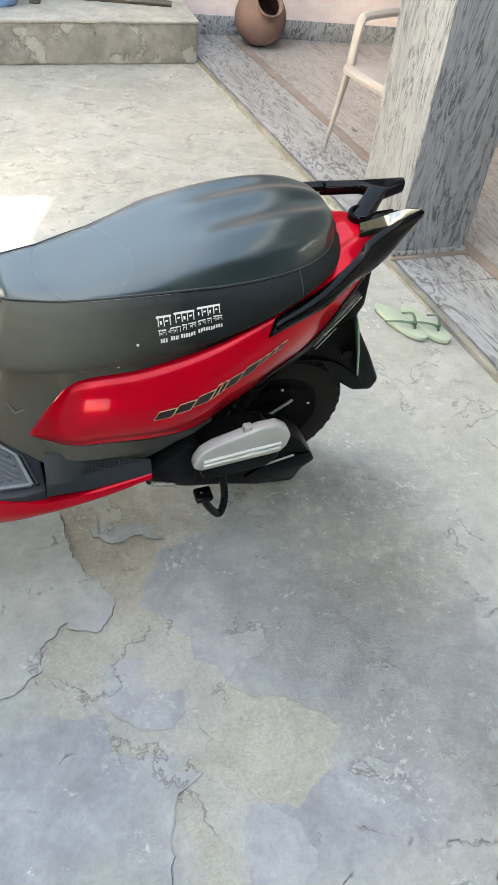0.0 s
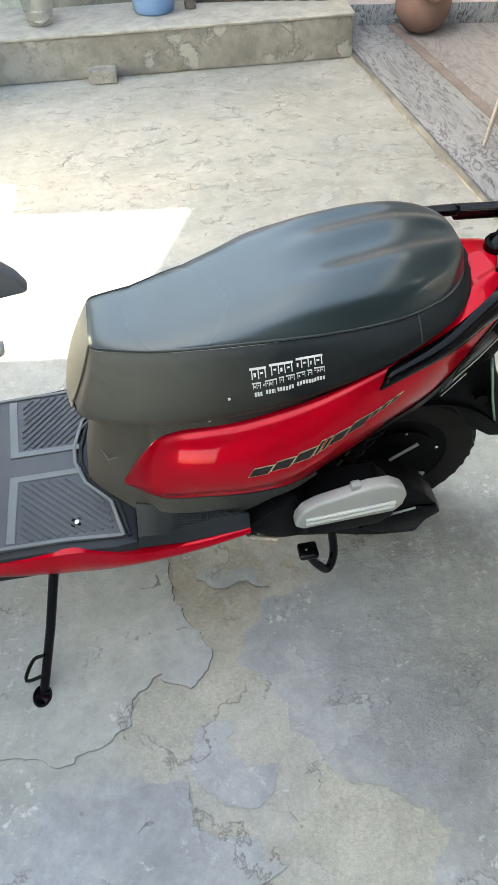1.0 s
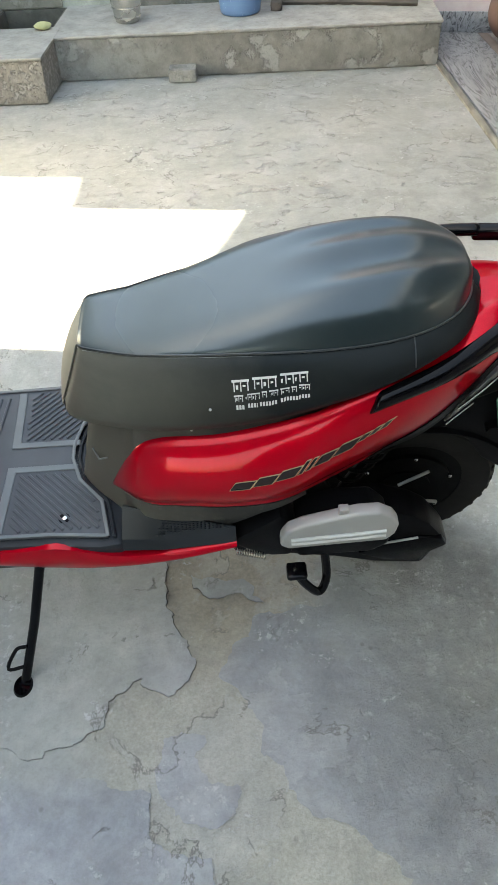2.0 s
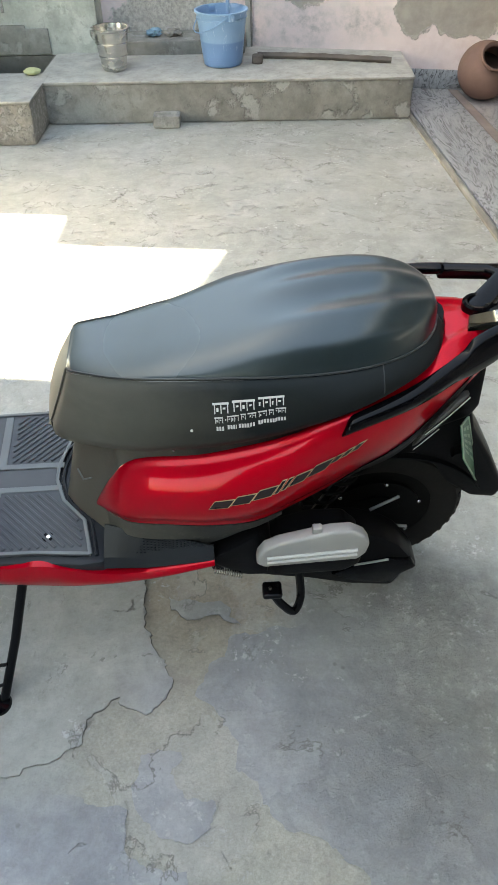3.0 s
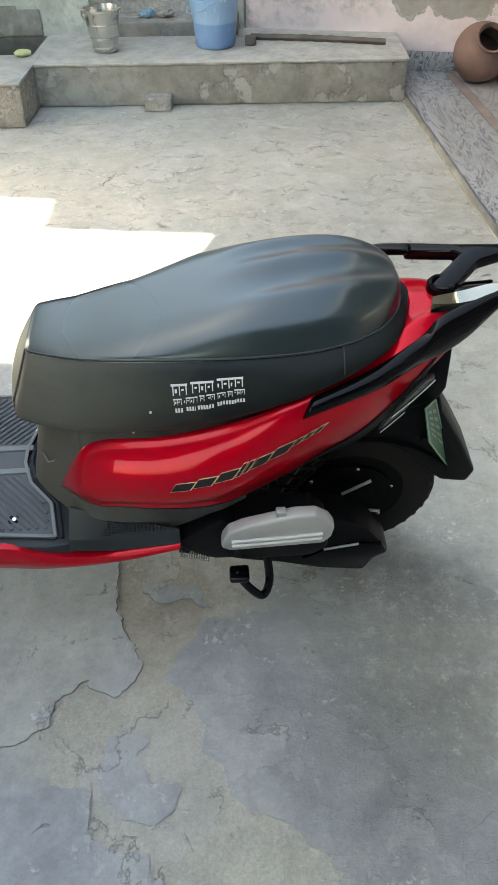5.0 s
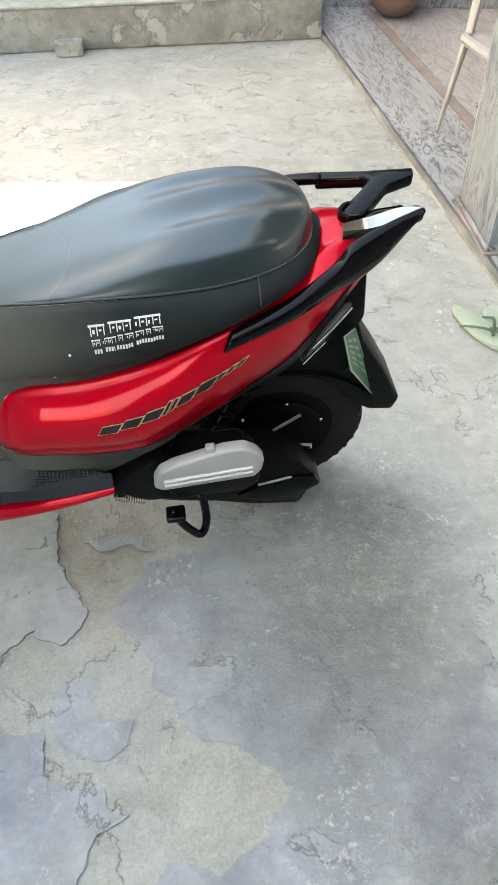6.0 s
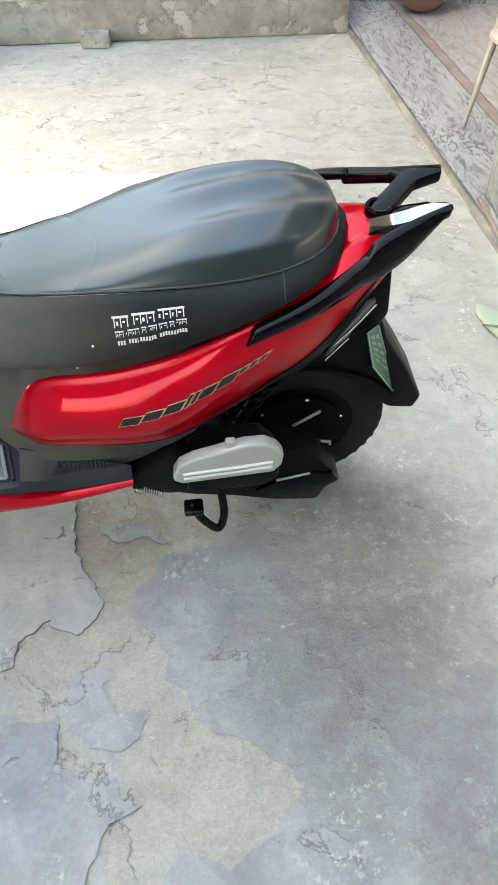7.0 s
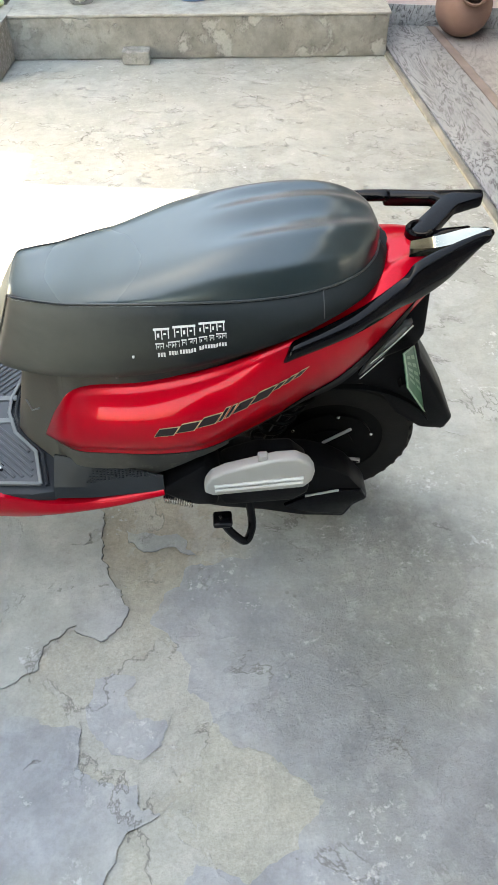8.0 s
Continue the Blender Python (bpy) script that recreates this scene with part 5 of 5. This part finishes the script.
    for z in (0.389, 0.402):
        part("rib", tube([(-0.246, -0.2515, z), (-0.078, -0.2515, z + 0.012)], 0.0036), M_RIB, sil, "bright raised rib")
    part("cover_tab", box(-0.164, -0.146, -0.243, -0.228, 0.452, 0.475, 0.003), M_SILVER, sc)
    coil = [(-0.15 + 0.022 * math.cos(a) + 0.12 * a / 44, -0.10 + 0.022 * math.sin(a), 0.34 + 0.20 * a / 44) for a in np.linspace(0, 44, 220)]
    part("absorber_spring", tube(coil, 0.0045, None, 6), M_HUB, sc)
    part("absorber_rod", tube([(-0.15, -0.10, 0.30), (-0.03, -0.10, 0.56)], 0.010), M_MATT, sc)
    coil = [(-0.348 + 0.055 * a / 75, -0.222 + 0.006 * math.cos(a), 0.326 - 0.024 * a / 75 + 0.006 * math.sin(a)) for a in np.linspace(0, 75, 300)]
    part("stand_spring", tube(coil, 0.0016, None, 5), M_STEEL, sc, "small bright coil spring")
    part("dark_axle", tube([(-0.34, -0.2, 0.30), (-0.34, 0.2, 0.30)], 0.012), M_MATT, sc)

    # --- pillion peg below the arm
    peg = part("peg_tube", tube(spline([(-0.176, -0.200, 0.270), (-0.172, -0.222, 0.205), (-0.186, -0.236, 0.168), (-0.212, -0.240, 0.205), (-0.236, -0.238, 0.258)], 6), 0.009, n=10), M_GLOSS, sc)
    part("peg_pad", box(-0.254, -0.214, -0.258, -0.222, 0.258, 0.274, 0.006), M_GLOSS, peg)
    part("peg_bolt", lathe([(0.004, 0.276), (0.003, 0.279), (0.0003, 0.279)], -0.238, -0.240, None, 8), M_CHROME, peg)

    # --- side stand
    stand = part("side_stand", tube([(-0.722, -0.190, 0.318), (-0.765, -0.262, 0.17), (-0.808, -0.338, 0.045)], 0.0098, n=12), M_GLOSS, sc, "black side stand folded out")
    bm = lathe([(0.0005, -0.010), (0.028, -0.010), (0.030, -0.004), (0.022, 0.010), (0.0005, 0.012)], 0, 0, None, 20)
    for v in bm.verts:
        v.co = Vector((-0.812 + v.co.x * 0.8, -0.346 + v.co.y, 0.040 + v.co.z + v.co.y * -0.115))
    part("stand_foot", bm, M_GLOSS, stand)
    part("stand_loop", tube(spline([(-0.795, -0.318, 0.082), (-0.836, -0.322, 0.078), (-0.812, -0.300, 0.120), (-0.790, -0.296, 0.126)], 5), 0.004, n=8), M_MATT, stand)
    part("stand_bracket", box(-0.742, -0.702, -0.210, -0.165, 0.285, 0.335, 0.006), M_MATT, stand)

    # --- front end
    rows = []
    for z, u, hw in ((0.34, -1.02, 0.17), (0.50, -1.07, 0.20), (0.70, -1.06, 0.21), (0.86, -1.02, 0.17), (0.93, -0.99, 0.10)):
        rows.append([(u - 0.10 * (1 - v * v), hw * v, z) for v in np.linspace(-1, 1, 13)])
    part("leg_shield", sheet(rows, (0.03, 0, 0)), M_RED, sc, "red front shield", angle=60)
    part("steering_column", tube([(-1.02, 0, 0.98), (-1.27, 0, 0.40)], 0.03), M_MATT, sc)
    for s in (-1, 1):
        part("fork", tube([(-1.20, s * 0.065, 0.50), (-1.30, s * 0.065, 0.207)], 0.018), M_MATT, sc)
    rows = []
    for k in range(15):
        a = radians(25 + 130 * k / 14)
        rows.append([(-1.30 + 0.235 * math.cos(a) + 0, v, 0.207 + (0.235 + 0.02 * (1 - (v / 0.06) ** 2)) * math.sin(a)) for v in np.linspace(-0.06, 0.06, 7)])
    part("front_fender", sheet(rows, (0, 0, -0.004)), M_RED, sc, angle=60)
    turn = Matrix.Translation((-0.985, 0, 0)) @ Matrix.Rotation(radians(24), 4, "Z")

    def turned(p):
        return tuple(turn @ Vector(p))

    bar = part("handlebar", tube([turned(p) for p in spline([(0.08, -0.30, 0.955), (0.04, -0.18, 0.965), (0, 0, 0.97), (0.04, 0.18, 0.965), (0.08, 0.30, 0.955)], 6)], 0.014), M_MATT, sc)
    part("handlebar_cover", tube([turned((0.02, v, 0.975)) for v in np.linspace(-0.17, 0.17, 9)], [0.03, 0.045, 0.055, 0.06, 0.065, 0.06, 0.055, 0.045, 0.03], None, 16), M_RED, bar)
    for s in (-1, 1):
        part("grip", tube([turned((0.05, s * 0.20, 0.963)), turned((0.085, s * 0.33, 0.952))], 0.018, None, 12), M_RUBBER, bar)
        if s > 0:
            part("lever", tube([turned(p) for p in ((-0.02, s * 0.16, 0.965), (0.0, s * 0.25, 0.955), (0.05, s * 0.355, 0.94))], [0.006, 0.007, 0.009]), M_SILVER, bar, "silver brake lever")
        else:
            part("lever", tube(spline([turned((-0.02, -0.16, 0.955)), (-0.79, -0.20, 0.915), (-0.70, -0.19, 0.872), (-0.668, -0.182, 0.858)], 5), [0.006] * 13 + [0.009, 0.013, 0.010], None, 10), M_SILVER, bar, "silver brake lever with a ball end")
        part("mirror_stem", tube([turned(p) for p in ((-0.01, s * 0.15, 0.98), (-0.02, s * 0.22, 1.10), (-0.01, s * 0.27, 1.16))] if s > 0 else [turned((-0.01, -0.15, 0.98)), (-0.80, -0.24, 1.04), (-0.70, -0.272, 1.05)], 0.006), M_MATT, bar)
        bm = bmesh.new()
        bmesh.ops.create_uvsphere(bm, u_segments=20, v_segments=12, radius=1.0)
        if s < 0:
            bm.free()
            bm = prism([(-0.590, 1.024), (-0.600, 1.044), (-0.622, 1.068), (-0.66, 1.085), (-0.70, 1.08), (-0.71, 1.05), (-0.69, 1.025), (-0.64, 1.018)], -0.285, -0.262, "y", 0.006)
            part("mirror", bm, M_MAT, bar, "grey mirror shell")
            continue
        for v in bm.verts:
            v.co = turn @ Vector((-0.005 + 0.016 * v.co.x, s * 0.30 + 0.062 * v.co.y, 1.185 + 0.04 * v.co.z))
        part("mirror", bm, M_MATT, bar, "rear view mirror in a black shell")
    sc.matrix_world = pose(-1.0, 1.587, 0.0, 0, 0, 3.6) @ pose(0, 0, 0, 6.5, 0, 0)
    return sc


scooter()


# ---- things in the yard ----
def bucket(name, x, y, z, r0, r1, h, mat, label, bands=(), handle_turn=0.0, wall_t=0.004):
    ob = new(name)
    prof = [(0.001, 0.0), (r0 - 0.006, 0.0), (r0, 0.006)]
    for k in range(1, 12):
        t = k / 12
        prof.append((r0 + (r1 - r0) * t, h * t))
    prof += [(r1, h - 0.012), (r1 + 0.007, h - 0.010), (r1 + 0.008, h - 0.002), (r1 + 0.004, h), (r1 - wall_t, h - 0.002), (r0 - wall_t, 0.012), (0.001, 0.011)]
    part("shell", lathe(prof, 0, 0, None, 48), mat, ob, angle=50)
    for t, wdt in bands:
        r = r0 + (r1 - r0) * t
        part("rib", lathe([(r - 0.001, h * t - wdt), (r + 0.0035, h * t - wdt / 2), (r + 0.0035, h * t + wdt / 2), (r - 0.001, h * t + wdt)], 0, 0, None, 48, True), mat, ob)
    hp = [(r1 * math.cos(a) * 1.02, -0.03 - (r1 * 0.9) * math.sin(a), h - 0.018 - 0.085 * math.sin(a)) for a in np.linspace(0, math.pi, 17)]
    part("handle", tube(hp, 0.0035, None, 8), mat if mat is M_STEEL else M_BLUE, ob)
    for s in (-1, 1):
        part("ear", box(s * r1 - 0.010, s * r1 + 0.012, -0.02, 0.02, h - 0.04, h - 0.008, 0.004), mat, ob)
    ob.matrix_world = pose(x, y, z, 0, 0, handle_turn)
    tagged(ob, label, "bucket")
    return ob


bucket("steel_bucket", -2.055, 5.03, ZP + 0.002, 0.068, 0.103, 0.222, M_STEEL, "shiny steel bucket standing on the cement platform", ((0.12, 0.006), (0.35, 0.004), (0.66, 0.004)), 205)
bucket("plastic_bucket", -1.425, 5.115, ZP + 0.002, 0.112, 0.146, 0.285, M_BLUE, "blue plastic bucket standing on the cement platform", ((0.86, 0.005),), -65)


tagged(part("blue_pipe", tube([(-1.39, 5.13, ZP + 0.014), (-1.388, 5.15, 0.62), (-1.385, 5.19, 0.95)], 0.011), M_BLUE), "blue plastic pipe standing in the bucket", "pipe")
strip = new("wall_conduit")
part("strip", box(-1.292, -1.262, 5.470, 5.492, ZP + 0.001, 1.2, 0.004), paint("faded_patterned_strip", (0.42, 0.44, 0.42), 0.7, 0.4, 12, 0.3), strip)
part("pipe", tube([(-1.256, 5.490, ZP), (-1.256, 5.490, 1.6)], 0.006), M_CEMENT, strip)
tagged(strip, "faded patterned strip and thin pipe at the wall corner", "pipe")


def stick():
    ob = new("wooden_pole")
    pts = spline([(-1.22, 5.215, ZP + 0.019), (-0.95, 5.180, ZP + 0.019), (-0.70, 5.130, ZP + 0.018), (-0.44, 5.060, ZP + 0.018)], 6)
    part("pole", tube(pts, [0.019 + 0.002 * math.sin(3 * i) for i in range(len(pts))], None, 5), M_WOOD, ob)
    return tagged(ob, "weathered grey brown wooden pole lying along the wall", "pole")


stick()


def lump(name, x, y, z, sx, sy, sz, mat, label, category, amp=0.15, sub=3, freq=2.0, boxy=0.0):
    bm = bmesh.new()
    bmesh.ops.create_icosphere(bm, subdivisions=sub, radius=1.0)
    for v in bm.verts:
        d = v.co.normalized()
        if boxy:
            d = d.lerp(d / max(abs(d.x), abs(d.y), abs(d.z)), boxy)
        r = 1 + amp * noise.fractal(d * freq + Vector((x, y, 0)) * 5, 1.0, 2.0, 4)
        v.co = Vector((x + sx * d.x * r, y + sy * d.y * r, max(z, z + sz + sz * d.z * r)))
    return tagged(part(name, bm, mat, angle=40), label, category)


lump("wood_block", -1.222, 5.12, ZP, 0.032, 0.04, 0.022, M_WOOD, "small dark wooden block on the platform", "block", 0.05, 3, 2, 0.85)
lump("scrubber", -2.520, 4.945, ZP + 0.002, 0.048, 0.040, 0.019, M_YELLOW, "pale yellow round scrubbing pad beside the basin", "scrubber", 0.12)
lump("crumpled_cloth", -1.86, 5.46, 0.304, 0.045, 0.05, 0.022, M_CLOTH_A, "crumpled teal cloth on the cement ledge", "cloth", 0.38, 4, 2.2)
lump("crumpled_cloth", -1.745, 5.46, 0.304, 0.050, 0.05, 0.020, M_CLOTH_B, "crumpled grey patterned cloth on the cement ledge", "cloth", 0.38, 4, 2.2)
lump("loose_brick", -1.745, 4.755, 0.0, 0.078, 0.055, 0.034, M_BRICK, "cement-smeared brick lying at the platform's foot", "brick", 0.04, 4, 3, 0.9)


def tap():
    ob = new("water_tap")
    part("pipe", tube([(-2.728, 5.41, 0.555), (-2.728, 5.345, 0.555)], 0.010), M_STEEL, ob)
    part("spout", tube(spline([(-2.728, 5.35, 0.560), (-2.728, 5.318, 0.552), (-2.728, 5.312, 0.475)], 5), 0.010), M_CHROME, ob)
    part("lever", box(-2.734, -2.722, 5.305, 5.355, 0.575, 0.582, 0.002), M_CHROME, ob)
    return tagged(ob, "small chrome water tap on the green wall", "tap")


tap()


def clay_pot():
    ob = new("clay_pot")
    prof = [(0.001, 0.0), (0.05, 0.002)]
    R, cz = 0.160, 0.146
    for k in range(1, 22):
        a = -1.25 + k * (1.25 + 0.98) / 22
        prof.append((R * math.cos(a), cz + R * 0.96 * math.sin(a)))
    prof += [(0.074, 0.270), (0.073, 0.280), (0.084, 0.288), (0.088, 0.296), (0.083, 0.302), (0.071, 0.295), (0.066, 0.280), (0.080, 0.262), (0.138, 0.18), (0.11, 0.05), (0.001, 0.02)]
    bm = lathe(prof, 0, 0, None, 56)
    for v in bm.verts:
        q = v.co * 8
        v.co *= 1 + 0.012 * noise.noise(q)
    part("vessel", bm, M_CLAY, ob, angle=50)
    # added dark disc for the shade seen through the pot's mouth
    part("inside", lathe([(0.001, 0.10), (0.13, 0.12), (0.13, 0.125), (0.001, 0.13)], 0, 0, None, 32), M_POT_SHADE, ob)
    ob.matrix_world = pose(0.105, 5.165, ZV + 0.058, 47, 0, 8) @ pose(0, 0, 0)
    return tagged(ob, "round reddish clay water pot tilted on the marble floor", "pot")


clay_pot()


def chair():
    """Moulded chair, built facing -y with its seat's front edge along x, then turned."""
    ob = new("plastic_chair")
    seat = []
    for i in range(13):
        t = i / 12
        y = -0.22 + 0.43 * t
        hw = 0.235 - 0.03 * t
        seat.append([(hw * v, y - (0.025 * (1 - v * v) if i == 0 else 0), 0.395 - 0.012 * t - 0.012 * (1 - v * v) * math.sin(math.pi * t) - (0.022 if i == 0 else 0)) for v in np.linspace(-1, 1, 13)])
    part("seat", sheet(seat, (0, 0, -0.012)), M_CHAIR, ob, angle=50)
    rim = [(0.235 * v, -0.225 - 0.022 * (1 - v * v), 0.372) for v in np.linspace(-1, 1, 15)]
    part("seat_edge", tube(rim, 0.020, None, 8, 1.1), M_CHAIR, ob)
    for s in (-1, 1):
        part("leg", tube([(s * 0.232, -0.215, 0.38), (s * 0.262, -0.262, 0.0)], [0.017, 0.008], None, 8), M_CHAIR, ob)
        part("leg", tube([(s * 0.20, 0.20, 0.38), (s * 0.235, 0.275, 0.0)], [0.024, 0.014], None, 8), M_CHAIR, ob)
        arm = spline([(s * 0.240, -0.205, 0.385), (s * 0.252, -0.185, 0.49), (s * 0.260, -0.165, 0.552), (s * 0.264, -0.135, 0.568), (s * 0.266, -0.03, 0.572), (s * 0.258, 0.10, 0.578), (s * 0.235, 0.235, 0.595)], 6)
        part("arm", tube(arm, 0.017, None, 10, 1.35, (1, 0, 0)), M_CHAIR, ob)
        part("back_post", tube(spline([(s * 0.205, 0.20, 0.39), (s * 0.225, 0.25, 0.65), (s * 0.205, 0.30, 0.80)], 6), 0.021, None, 8), M_CHAIR, ob)
    back = []
    for z in np.linspace(0.46, 0.82, 9):
        back.append([(0.212 * v, 0.215 + 0.23 * (z - 0.39) + 0.03 * (1 - v * v), z + 0.02 * (1 - v * v) * (z - 0.46)) for v in np.linspace(-1, 1, 11)])
    part("backrest", sheet(back, (0, 0.010, 0)), M_CHAIR, ob, angle=50)
    ob.matrix_world = pose(0.278, 3.305, ZV, 0, 0, -75.5)
    return tagged(ob, "cream moulded plastic armchair on the marble verandah floor", "chair")


chair()


def slipper(x, y, turn, side, z=0.0):
    ob = new("slipper")
    L = 0.235
    out = []
    for k in range(48):
        a = 2 * math.pi * k / 48
        t = math.cos(a)
        wd = 0.038 + 0.008 * t + (0.004 * side * math.sin(a))
        out.append((L / 2 * math.copysign(abs(t) ** 0.9, t), wd * math.sin(a) * (1 if abs(t) < 0.95 else 0.9)))
    bm = prism(out, 0.002, 0.020, "z", 0.004)
    for v in bm.verts:
        v.co.z += 0.006 * max(0, (-v.co.x - 0.02) / 0.1)
    part("sole", bm, M_SLIPPER, ob, angle=40)
    for s in (-1, 1):
        st = spline([(0.062, 0.002, 0.022), (0.052, s * 0.010, 0.042), (0.012, s * 0.042, 0.040), (-0.030, s * 0.044, 0.016)], 6)
        part("strap", tube(st, 0.0055, None, 8, 0.6), M_STRAP, ob, "dull green rubber strap")
    part("toe_post", tube([(0.062, 0.002, 0.018), (0.056, 0.002, 0.042)], 0.0045, None, 8), M_STRAP, ob)
    ob.matrix_world = pose(x, y, z, 0, 0, turn)
    return tagged(ob, "pale green rubber flip-flop lying on the cement floor", "slipper", "pair of slippers")


slipper(-0.288, 2.115, -66, 1)
slipper(-0.205, 2.090, -72, -1)
